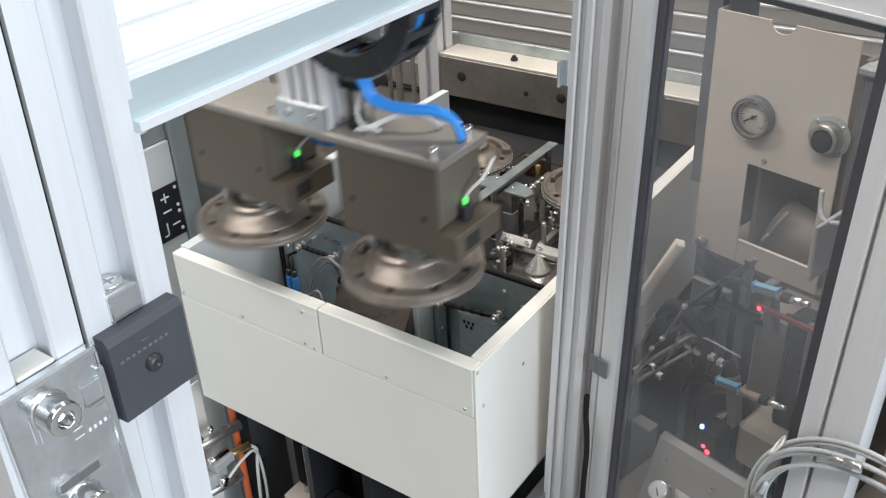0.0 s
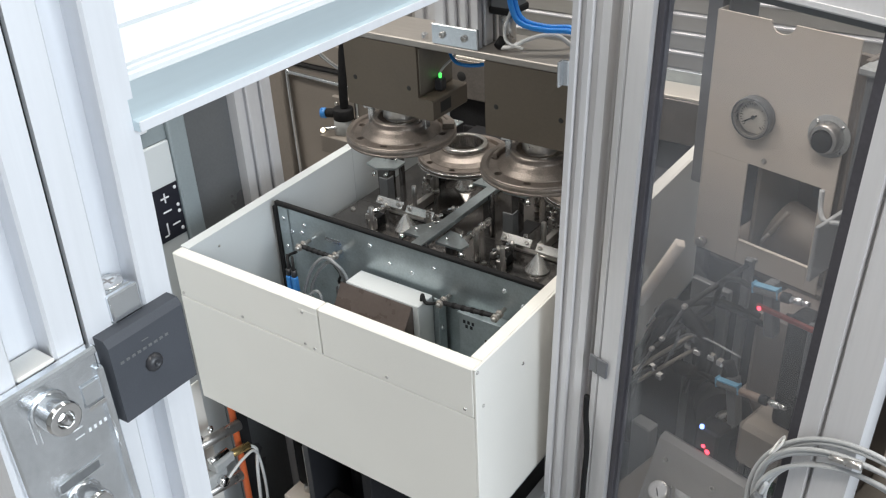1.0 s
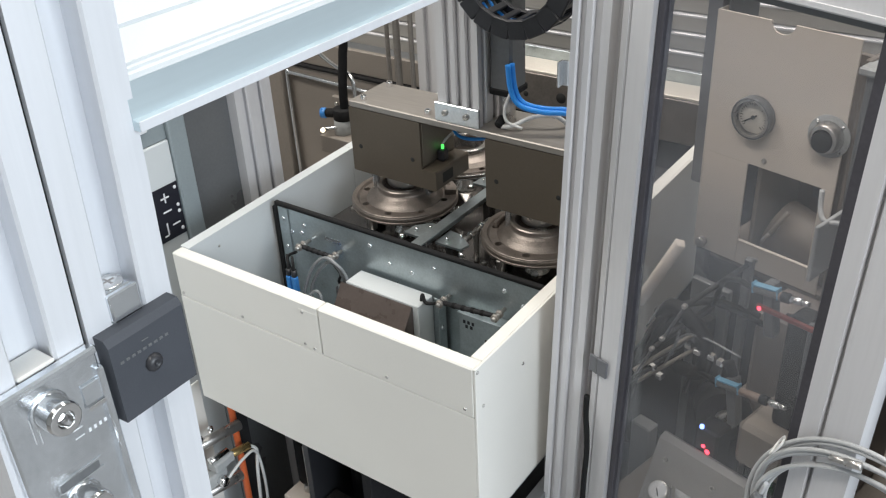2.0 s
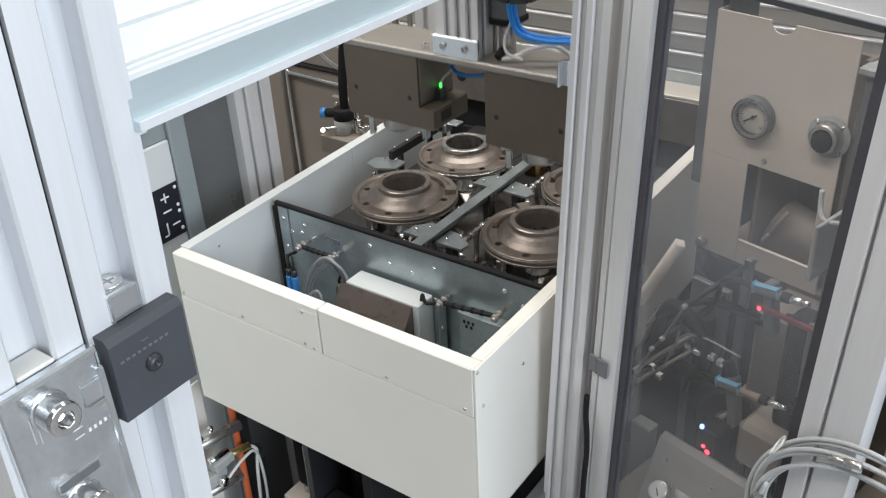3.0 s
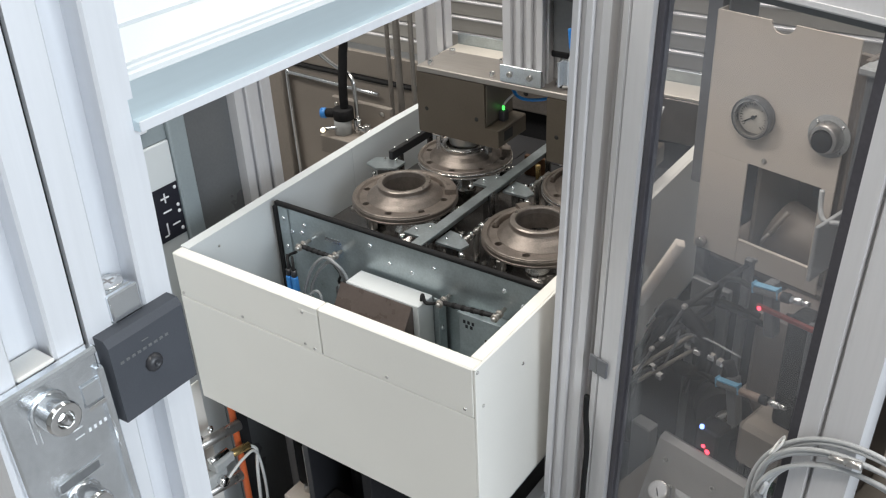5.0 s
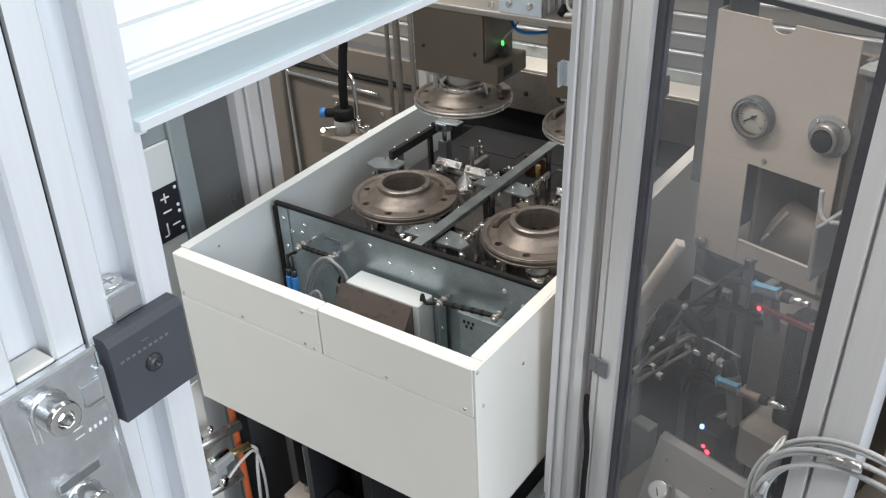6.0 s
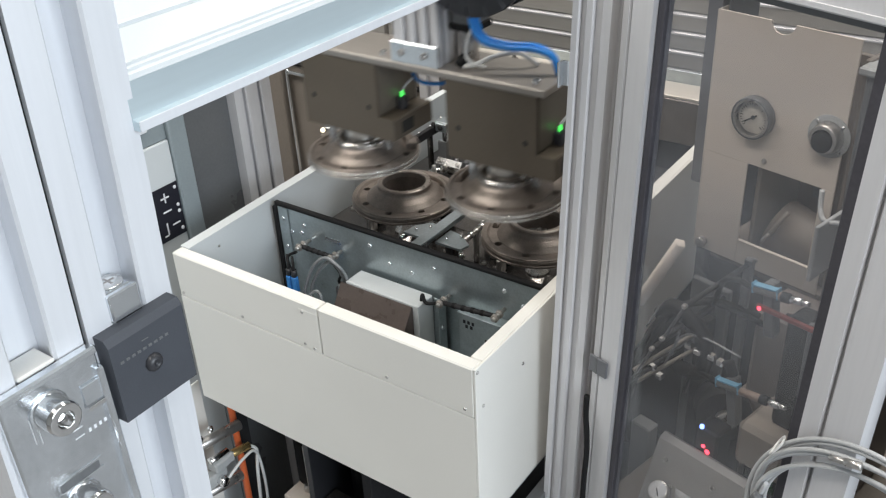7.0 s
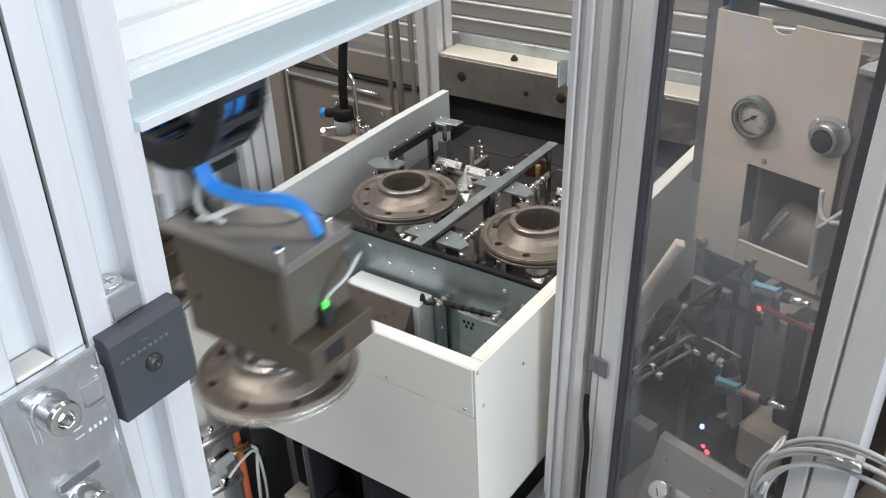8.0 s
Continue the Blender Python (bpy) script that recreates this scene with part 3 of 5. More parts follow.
pit = thing("pit_frame", "machine frame under the beam, shade put in as near-black", "frame")
# near-black colour puts in the shade below the beam
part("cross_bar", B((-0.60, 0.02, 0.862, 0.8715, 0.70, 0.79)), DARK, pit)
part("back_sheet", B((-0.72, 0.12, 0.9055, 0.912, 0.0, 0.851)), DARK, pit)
stopper = thing("post_bracket", "small bright angle bracket on the corner post", "bracket")
part("angle", B((0.0355, 0.0385, 0.137, 0.1495, 1.241, 1.272), (0.0385, 0.045, 0.1465, 0.1495, 1.241, 1.272), b=0.0008), ZINC, stopper)

# ---- inside the tray's front compartment ----
psu = thing("power_supply", "white cased power supply with a brown front inside the tray", "power supply")
part("case", B((-0.366, -0.2185, 0.167, 0.2075, 0.69, 0.823), b=0.0012), WHITE_IN, psu)
part("front", prism(bmesh.new(), [(0.1666, 0.8195), (0.1645, 0.8205), (0.118, 0.752), (0.118, 0.69), (0.1666, 0.69)], "x", -0.374, -0.2290), material("brown_grey_front", (0.10, 0.08, 0.072), 0.3, vary=0.2), psu, "dark brown-grey sloping cover")
part("side_flange", B((-0.2183, -0.1955, 0.2075, 0.2095, 0.69, 0.818), (-0.1970, -0.1955, 0.190, 0.2075, 0.69, 0.818), b=0.0005), GALV, psu, "galvanised side flange")
part("terminal", B((-0.262, -0.243, 0.126, 0.142, 0.775, 0.788), b=0.001), BLACK, psu)
part("terminal", B((-0.258, -0.232, 0.114, 0.130, 0.757, 0.768), b=0.001), BLACK, psu)
bm = bmesh.new()
dome_screw(bm, (-0.1955, 0.198, 0.775), (1, 0, 0), 0.0040)
part("screw", bm, ZINC, psu)

unit = thing("control_unit", "grey sheet metal control unit with dark vents and print", "control unit")
part("case", B((-0.160, -0.0265, 0.194, 0.213, 0.66, 0.818), b=0.0012), GALV, unit)
part("lid", B((-0.162, -0.0245, 0.192, 0.2135, 0.8182, 0.8202), b=0.0006), GALV, unit)
for i in range(4):
    part("vent", B((-0.112, -0.084, 0.1932, 0.1942, 0.778 - i * 0.012, 0.784 - i * 0.012), b=0.0003), INK, unit, "dark vent slot")
bm = bmesh.new()
for i, j in ((0, 0), (1, 0), (2, 0), (0.5, 1), (1.6, 1)):
    cbox(bm, -0.152 + i * 0.008, -0.1475 + i * 0.008, 0.1933, 0.1942, 0.802 - j * 0.008, 0.808 - j * 0.008, b=0.0002)
part("print", bm, SIGN_BLACK, unit, "dark blue printed marks")


def prox_pair(x0, z0, x1, z1, name):
    ob = thing(name, "threaded sensor rod held by two nuts on the partition", "sensor", group="sensors on the partition")
    y = PY - 0.024
    part("rod", C(((x0, y, z0), (x1, y, z1), 0.0040), seg=12), DARK, ob)
    for k, (x, z) in enumerate(((x0, z0), (x1, z1))):
        st = part("stud", C(((x, PY - 0.0005, z), (x, y - 0.012, z), 0.0035), seg=10), STEEL, ob)
        part("nut", C(((x, y - 0.008, z), (x, y - 0.002, z), 0.0070), seg=6), PLATE, st)
        part("nut", C(((x, y + 0.004, z), (x, y + 0.010, z), 0.0070), seg=6), PLATE, st)
    for i in range(4):
        u = 0.2 + 0.17 * i
        part("band", C(((x0 + (x1 - x0) * u, y, z0 + (z1 - z0) * u), (x0 + (x1 - x0) * (u + 0.07), y, z0 + (z1 - z0) * (u + 0.07)), 0.0047), seg=12), RUBBER, ob)
    return ob


prox_pair(-0.484, 0.842, -0.412, 0.842, "sensor_rod")
part("rating_plate", B((-0.447, -0.4117, PY - 0.001, PY - 0.0003, 0.853, 0.861), b=0.0002), ZINC, divider, "small bright rating plate")
prox_pair(-0.190, 0.828, -0.088, 0.838, "sensor_rod")
loop = thing("sensor_cable", "dark looped sensor cable beside the rubber edging", "cable")
part("lead", T([(-0.49, PY - 0.03, 0.832), (-0.508, PY - 0.033, 0.820), (-0.514, PY - 0.03, 0.802), (-0.508, PY - 0.03, 0.790), (-0.498, PY - 0.032, 0.794)], 0.0026), RUBBER, loop)
part("lead", T([(-0.404, PY - 0.03, 0.832), (-0.392, PY - 0.03, 0.818), (-0.398, PY - 0.03, 0.802), (-0.40, PY - 0.02, 0.78)], 0.0026), RUBBER, loop)
loop2 = thing("sensor_cable", "dark sensor cable beside the control unit", "cable")
part("lead", T([(-0.196, PY - 0.03, 0.828), (-0.212, PY - 0.035, 0.826), (-0.222, PY - 0.03, 0.835), (-0.226, PY - 0.03, 0.815)], 0.0028), RUBBER, loop2)
CLEAR_HOSE = material("milky_hose", (0.24, 0.25, 0.26), 0.25, vary=0.08)
hoses = thing("clear_hoses", "two clear plastic hoses bent over in the tray", "hose")
part("hose", T([(-0.4700, 0.16, 0.74), (-0.4615, 0.165, 0.773), (-0.4362, 0.165, 0.827), (-0.404, 0.165, 0.857), (-0.3781, 0.165, 0.850), (-0.3707, 0.172, 0.832), (-0.3690, 0.18, 0.80)], 0.0030), CLEAR_HOSE, hoses)
part("hose", T([(-0.4560, 0.172, 0.75), (-0.4495, 0.172, 0.783), (-0.4281, 0.172, 0.821), (-0.4018, 0.172, 0.846), (-0.3824, 0.172, 0.838), (-0.3790, 0.18, 0.81)], 0.0030), CLEAR_HOSE, hoses)
part("hose", T([(-0.43, 0.13, 0.775), (-0.41, 0.135, 0.805), (-0.395, 0.135, 0.803), (-0.390, 0.13, 0.770)], 0.0026), CLEAR_HOSE, hoses)
fan = thing("round_plug", "dark round plug with a screw collar", "plug")
part("body", C(((-0.39, 0.19, 0.765), (-0.39, 0.19, 0.79), 0.016)), BLACK, fan)
part("collar", C(((-0.39, 0.19, 0.79), (-0.39, 0.19, 0.798), 0.012)), SLATE, fan)
for k in range(2):
    plug = thing("cable_plug", "blue plastic cable plug with a black cap", "plug", group="plugs in the tray")
    x = -0.481 + 0.012 * k
    part("body", B((x - 0.005, x + 0.005, 0.147, 0.158, 0.775, 0.806), b=0.002), BLUE_PLASTIC, plug)
    part("cap", C(((x, 0.1525, 0.8062), (x, 0.1525, 0.818), 0.005), seg=12), BLACK, plug, "black cap")
    part("lead", T([(x, 0.1525, 0.817), (x - 0.003, 0.156, 0.828), (x - 0.012, 0.165, 0.836)], 0.0024), RUBBER, plug)

# ---- small fixtures on the tray bed ----
for y in (0.262, 0.469):
    for side, out in enumerate(([(-0.312, 0.0), (-0.270, 0.0), (-0.270, 0.046), (-0.290, 0.049), (-0.309, 0.028)], [(-0.2485, 0.0), (-0.200, 0.0), (-0.196, 0.020), (-0.226, 0.040), (-0.2485, 0.043)])):
        w = thing("rest_plate", "galvanised rest plate beside the rail with two pins", "plate", group="rest plates on the rail")
        z, mx = 0.885, -0.289 if side == 0 else -0.228
        part("plate", prism(bmesh.new(), [(x, y + dy) for x, dy in out], "z", z - 0.004, z), GALV, w)
        part("stem", B((mx - 0.008, mx + 0.008, y + 0.008, y + 0.026, ZP + 0.0005, z - 0.0045)), OILY, w)
        for dx, dy in ((-0.006, 0.012), (0.010, 0.030)):
            part("pin", C(((mx + dx, y + dy, z), (mx + dx, y + dy, z + 0.007), 0.0026), seg=10), CHROME, w)
        sx = -0.314 if side == 0 else -0.206
        part("stop_screw", C(((sx, y + 0.008, z - 0.010), (sx + (0.012 if side else -0.004), y - 0.004, z - 0.010), 0.0052), seg=12), CHROME, w)
    chain_of = thing("fitting_row", "row of small bright pipe fittings beside the rail", "fitting", group="fittings beside the rail")
    part("pipe", C(((-0.236, y + 0.060, 0.858), (-0.236, y + 0.145, 0.862), 0.0035), ((-0.236, y + 0.10, ZP + 0.0005), (-0.236, y + 0.10, 0.858), 0.005), seg=12), STEEL, chain_of)
    for k in range(5):
        q = y + 0.064 + 0.017 * k
        part("nut", C(((-0.236, q, 0.858), (-0.236, q + 0.008, 0.859), 0.0075 if k % 2 else 0.0062), seg=6), CHROME if k % 2 else STEEL, chain_of, "bright pipe nut")
bar = thing("guide_bar", "dark steel guide bar on stems along the tray wall", "bar")
part("bar", B((-0.533, -0.523, 0.505, 0.662, 0.866, 0.884), b=0.001), DARK, bar)
for y in (0.53, 0.63):
    part("stem", B((-0.532, -0.524, y, y + 0.012, ZP + 0.0005, 0.8658)), OILY, bar)
for y in (0.52, 0.56, 0.60, 0.64):
    part("pin", C(((-0.528, y, 0.884), (-0.528, y, 0.8885), 0.003), seg=10), CHROME, bar)
rest = thing("wall_rest", "galvanised rest plate on a dark stem beside the wall", "plate")
part("stem", B((-0.545, -0.515, 0.480, 0.50, ZP + 0.0005, 0.8618)), OILY, rest)
part("wing", prism(bmesh.new(), [(-0.562, 0.470), (-0.530, 0.460), (-0.495, 0.478), (-0.497, 0.512), (-0.535, 0.515), (-0.562, 0.498)], "z", 0.862, 0.866), GALV, rest, "galvanised wing plate")
for x, y in ((-0.535, 0.495), (-0.512, 0.50)):
    part("pin", C(((x, y, 0.866), (x, y, 0.874), 0.0026), seg=10), CHROME, rest)
for x, y in ((-0.533, 0.458), (-0.508, 0.464)):
    part("stop_screw", C(((x, y, 0.857), (x + 0.003, y - 0.008, 0.857), 0.0042), seg=10), CHROME, rest)
clampb = thing("clamp_block", "galvanised clamp block on a thin post at the tray end", "clamp")
part("post", C(((-0.508, 0.66, ZP + 0.001), (-0.508, 0.66, 0.873), 0.0045), seg=12), OILY, clampb)
part("block", B((-0.522, -0.495, 0.648, 0.672, 0.874, 0.892), b=0.001), GALV, clampb)
part("top_plate", B((-0.524, -0.470, 0.650, 0.676, 0.8925, 0.8955), b=0.001), GALV, clampb)
part("eye", C(((-0.5085, 0.6445, 0.884), (-0.5085, 0.6478, 0.884), 0.006), seg=14), INK, clampb)
part("knob", C(((-0.532, 0.65, 0.884), (-0.5225, 0.652, 0.884), 0.0065), seg=14), RUBBER, clampb)
for x in (-0.518, -0.499, -0.475):
    part("pin", C(((x, 0.663, 0.8956), (x, 0.663, 0.901), 0.0025), seg=10), CHROME, clampb)
k = 0
for y in FY:
    for x in FX:
        k += 1
        f = thing("clamp_fixture", "small bright clamping levers and sensor posts on the bed plate", "fixture", group="levers beside the nests", m=pose(x, y, ZP))
        for x0, x1, yy in ((-0.090, -0.030, 0.026), (-0.018, 0.044, 0.022)):
            lever = part("lever", B((x0, x1, -0.0075, 0.0075, -0.0015, 0.0015), b=0.0006), BRIGHT, f, "bright ground lever")
            lever.matrix_basis = pose(0, yy, 0.026, 50, 0, 0)
            for px in (x0 + 0.008, x1 - 0.008):
                bm = bmesh.new()
                socket_screw(bm, (px, 0, 0.0015), (0, 0, 1), 0.0036, 0.004)
                part("screw", bm, STEEL, lever)
        part("carrier", B((-0.030, -0.018, 0.046, 0.112, 0.0005, 0.0185), b=0.001), STEEL, f)
        part("foot", B((-0.070, 0.034, 0.031, 0.043, 0.0005, 0.0055), (-0.066, -0.052, 0.033, 0.041, 0.0055, 0.0235), (0.014, 0.028, 0.031, 0.039, 0.0055, 0.0235)), STEEL, f)
        part("angle_plate", B((-0.103, -0.082, 0.050, 0.053, 0.0005, 0.058), (-0.0845, -0.082, 0.053, 0.070, 0.0005, 0.058), b=0.0008), SLATE, f)
        post = part("sensor_post", B((-0.046, -0.038, 0.112, 0.119, 0.0005, 0.034), b=0.001), STEEL, f)
        for i in range(3):
            part("nut", C(((-0.049, 0.1155, 0.010 + 0.010 * i), (-0.0345, 0.1155, 0.010 + 0.010 * i), 0.0036), seg=8), CHROME, post)
        part("tip", C(((-0.042, 0.1155, 0.0342), (-0.042, 0.1155, 0.046), 0.003), seg=10), CHROME, post)
        for px, py in ((-0.05, 0.04), (-0.028, 0.062), (0.02, 0.052), (0.05, 0.02), (-0.06, 0.0), (0.052, -0.03), (-0.045, -0.045), (0.0, 0.075)):
            bm = bmesh.new()
            socket_screw(bm, (px, py, 0.0005 if abs(py - 0.04) > 0.001 else 0.026), (0, 0, 1), 0.0042, 0.006)
            part("screw", bm, CHROME, f)
        part("dark_block", B((0.040, 0.062, 0.048, 0.060, 0.0005, 0.022)), RUBBER, f, "black rubber block")
        part("dark_block", B((-0.066, -0.05, -0.02, -0.002, 0.0005, 0.018)), RUBBER, f, "black rubber block")
        for ax, ay, az, bx, by, bz, r in ((-0.075, 0.018, 0.016, -0.05, 0.03, 0.022, 0.0042), (0.046, 0.066, 0.02, 0.072, 0.078, 0.026, 0.0035), (-0.086, -0.01, 0.014, -0.066, 0.002, 0.02, 0.0045), (0.036, 0.03, 0.012, 0.05, 0.044, 0.022, 0.004)):
            rod = part("set_screw", C(((ax, ay, az), (bx, by, bz), r), seg=10), CHROME, f, "bright set screw")
            v = (Vector((bx, by, bz)) - Vector((ax, ay, az))).normalized()
            q = Vector((ax, ay, az)) + v * 0.008
            part("nut", C((tuple(q), tuple(q + v * 0.005), r * 1.8), seg=6), STEEL, rod)
            part("foot", B((ax - 0.004, ax + 0.006, ay - 0.004, ay + 0.006, 0.0004, az - 0.002)), STEEL, rod)
        part("side_rod", C(((-0.062, -0.03, 0.02), (-0.04, -0.045, 0.03), 0.004), seg=10), CHROME, f)
        part("side_rod", C(((0.05, 0.0, 0.022), (0.072, 0.012, 0.03), 0.0035), seg=10), CHROME, f)
        part("side_rod_foot", B((-0.058, -0.046, -0.044, -0.03, 0.0005, 0.022)), STEEL, f)
        part("side_rod_foot", B((0.052, 0.066, 0.0, 0.012, 0.0005, 0.021)), STEEL, f)

# black sheets laid on the bed stand for the shade in its openings
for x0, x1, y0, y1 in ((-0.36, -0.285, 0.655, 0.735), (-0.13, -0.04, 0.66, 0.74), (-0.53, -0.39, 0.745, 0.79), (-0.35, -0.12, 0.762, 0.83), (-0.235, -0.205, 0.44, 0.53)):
    well = thing("bed_opening_shade", "black sheet for the shade in a bed opening", "cover", group="recesses in the bed")
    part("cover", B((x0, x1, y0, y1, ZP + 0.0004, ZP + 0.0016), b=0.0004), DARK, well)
rust = thing("ejector_block", "brown oily steel block with a bright lamp beside it", "block")
part("block", B((-0.335, -0.285, 0.69, 0.70, ZP + 0.002, ZP + 0.045), b=0.001), material("brown_oily_steel", (0.12, 0.06, 0.03), 0.35, 0.5, vary=0.3), rust)
part("pin", C(((-0.283, 0.655, ZP + 0.002), (-0.283, 0.655, ZP + 0.05), 0.005)), BRASS, rust, "brass pin")

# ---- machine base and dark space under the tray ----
base = thing("machine_base", "machine base under the tray with near-black sheets for shade", "machine base")
# near-black sheets paint the shade in the space under the tray
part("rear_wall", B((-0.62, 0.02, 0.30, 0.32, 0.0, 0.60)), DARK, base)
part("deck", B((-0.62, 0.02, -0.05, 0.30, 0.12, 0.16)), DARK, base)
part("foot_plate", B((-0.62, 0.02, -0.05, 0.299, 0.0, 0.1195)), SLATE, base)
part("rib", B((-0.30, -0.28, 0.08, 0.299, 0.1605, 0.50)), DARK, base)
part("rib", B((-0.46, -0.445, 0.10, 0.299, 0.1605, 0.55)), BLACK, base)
part("crossbar", B((-0.44, -0.31, 0.11, 0.15, 0.30, 0.33)), OILY, base)
part("tan_block", B((-0.535, -0.485, 0.10, 0.16, 0.29, 0.305), b=0.002), BEIGE, base, "tan bracket")
part("tan_web", B((-0.535, -0.485, 0.10, 0.104, 0.161, 0.2895), b=0.001), TAUPE, base)
part("black_box", B((-0.545, -0.50, 0.165, 0.22, 0.161, 0.47), b=0.004), BLACK, base, "black motor box")
part("pin", C(((-0.49, 0.13, 0.306), (-0.49, 0.13, 0.43), 0.003), ((-0.50, 0.135, 0.306), (-0.50, 0.135, 0.32), 0.008)), STEEL, base)
part("plate", B((-0.44, -0.305, 0.0, 0.008, 0.1605, 0.42), b=0.001), TAUPE, base, "taupe cover plate")
part("side_channel", B((0.002, 0.022, 0.03, 0.30, 0.30, 0.34), (0.002, 0.022, 0.03, 0.30, 0.42, 0.46), (0.002, 0.022, 0.03, 0.30, 0.54, 0.57)), SLATE, base)
part("drive", C(((-0.52, 0.17, 0.161), (-0.52, 0.17, 0.45), 0.028), ((-0.40, 0.2, 0.161), (-0.40, 0.2, 0.5), 0.03)), RUBBER, base, "black drive cylinder")
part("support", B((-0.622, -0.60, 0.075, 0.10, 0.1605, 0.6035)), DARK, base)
part("support", B((-0.02, -0.004, 0.22, 0.25, 0.1605, 0.6035)), SLATE, base)
wing = thing("side_cover", "cream sheet metal side cover under the tray", "cover")
part("sheet", B((-0.63, -0.626, -0.30, 0.03, 0.0, 0.60)), WHITE, wing)

air = thing("air_unit", "pneumatic fittings with steel rods and thin hoses", "valve")
part("mount", B((-0.6255, -0.603, -0.05, -0.02, 0.40, 0.44), b=0.003), GREY_WALL, air)
for z, y1 in ((0.525, 0.048), (0.415, 0.03)):
    part("rod", C(((-0.572, -0.06, z), (-0.56, y1, z - 0.012), 0.0105)), STEEL, air, "grey steel rod")
part("carrier", B((-0.603, -0.582, -0.045, -0.025, 0.40, 0.44), b=0.002), GREY_WALL, air)
part("upper_arm", B((-0.626, -0.572, -0.05, -0.03, 0.517, 0.533), b=0.002), STEEL, air)
for y, z in ((-0.01, 0.53), (-0.035, 0.525)):
    part("ball", lathe(bmesh.new(), [(0, -0.006), (0.005, -0.004), (0.006, 0), (0.005, 0.004), (0, 0.006)], (-0.567, y, z + 0.012), 14), CHROME, air)
part("valve", B((-0.575, -0.55, -0.028, 0.018, 0.455, 0.475), (-0.575, -0.555, -0.045, 0.0, 0.425, 0.452), b=0.003), GREY_WALL, air, "grey valve body")
part("brass_end", C(((-0.562, 0.012, 0.464), (-0.557, 0.058, 0.456), 0.008), seg=12), BRASS, air, "brass fitting")
part("fitting", C(((-0.562, -0.03, 0.482), (-0.562, 0.012, 0.476), 0.007), seg=12), CHROME, air)
part("fitting", C(((-0.555, -0.02, 0.435), (-0.54, -0.02, 0.435), 0.0095), seg=12), CHROME, air)
part("hose", T([(-0.557, 0.058, 0.456), (-0.55, 0.068, 0.44), (-0.55, 0.062, 0.40), (-0.552, 0.055, 0.30)], 0.0032), WHITE_CABLE, air, "pale thin hose")
part("hose", T([(-0.545, -0.01, 0.435), (-0.545, 0.03, 0.45), (-0.548, 0.064, 0.44), (-0.55, 0.074, 0.36), (-0.55, 0.07, 0.28)], 0.0028), WHITE_CABLE, air, "pale thin hose")
orange = thing("orange_hose", "orange hose running down beside the base", "hose")
part("hose", T([(-0.59, 0.06, 0.60), (-0.585, 0.056, 0.50), (-0.582, 0.054, 0.40), (-0.58, 0.05, 0.161)], 0.0065), ORANGE, orange)

# ---- cabinet beside the tray ----
cab = thing("control_cabinet", "pale grey control cabinet with a black sign plate", "cabinet")
part("lower_body", B((-0.95, -0.70, -0.45, 0.1285, 0.0, 1.019), b=0.002), WHITE_IN, cab)
part("upper_body", B((-0.95, -0.703, -0.45, 0.1285, 1.0195, 1.30), b=0.002), BLUE_GREY, cab, "blue-grey upper body")
part("upright", B((-0.95, -0.695, 0.1295, 0.167, 0.0, 1.35), b=0.003), BLUE_GREY, cab, "blue-grey rounded upright")
part("recess", B((-0.95, -0.72, 0.1675, 0.2865, 0.0, 1.4), b=0.001), SLATE, cab, "dark slate recess")
sign = part("sign", B((-0.6995, -0.6985, 0.071, 0.1265, 0.842, 0.943), b=0.0003), SIGN_BLACK, cab, "black sign with white marks")
sx0, sx1 = -0.6986, -0.6978
for y0, y1, z0, z1 in ((0.086, 0.104, 0.9205, 0.9235), (0.0935, 0.0965, 0.913, 0.931), (0.086, 0.104, 0.895, 0.898), (0.100, 0.117, 0.866, 0.869), (0.087, 0.090, 0.853, 0.876), (0.079, 0.088, 0.851, 0.854)):
    part("mark", B((sx0, sx1, y0, y1, z0, z1), b=0.0002), SIGN_WHITE, sign)
for y, z in ((0.119, 0.934), (0.119, 0.900), (0.119, 0.888), (0.119, 0.854)):
    part("stud", C(((sx0, y, z), (sx0 + 0.002, y, z), 0.0032), seg=12), SIGN_WHITE, sign)
part("lamp_strip", B((-0.702, -0.698, 0.055, 0.09, 1.047, 1.053), b=0.001), SIGN_WHITE, cab)

# ---- back left: panels, valves, pipes ----
back = thing("rear_panel", "beige-grey rear machine panel with black gasket", "panel")
part("sheet", B((-1.7, -0.73, 1.0, 1.02, 0.0, 0.783), b=0.002), TAUPE, back)
part("gasket", B((-1.7, -0.73, 0.992, 1.02, 0.7835, 0.792), b=0.002), RUBBER, back, "black rubber gasket")
part("upper_sheet", B((-1.7, -0.73, 1.005, 1.02, 0.7925, 0.857), b=0.002), TAUPE, back)
part("frame_tube", T([(-1.27, 0.985, 0.42), (-1.275, 0.985, 0.74), (-1.265, 0.985, 0.762), (-1.24, 0.985, 0.765), (-0.95, 0.985, 0.757)], 0.0055), ZINC, back, "bright tube frame")
part("mullion", B((-1.335, -1.285, 0.97, 0.999, 0.0, 0.783), b=0.003), TAUPE_LIGHT, back)
table = thing("side_table", "taupe painted shelf beside the tray", "shelf")
part("top", B((-1.25, -0.60, 0.40, 0.985, 0.43, 0.45), b=0.002), TAUPE_LIGHT, table)
for x0, y0 in ((-1.2, 0.45), (-0.68, 0.45), (-1.2, 0.92), (-0.68, 0.80)):
    part("leg", B((x0, x0 + 0.045, y0, y0 + 0.045, 0.0, 0.4295)), TAUPE, table)
mani = thing("valve_manifold", "grey aluminium valve manifold with black cap and blue rings", "valve", m=pose(0.03, 0, 0))
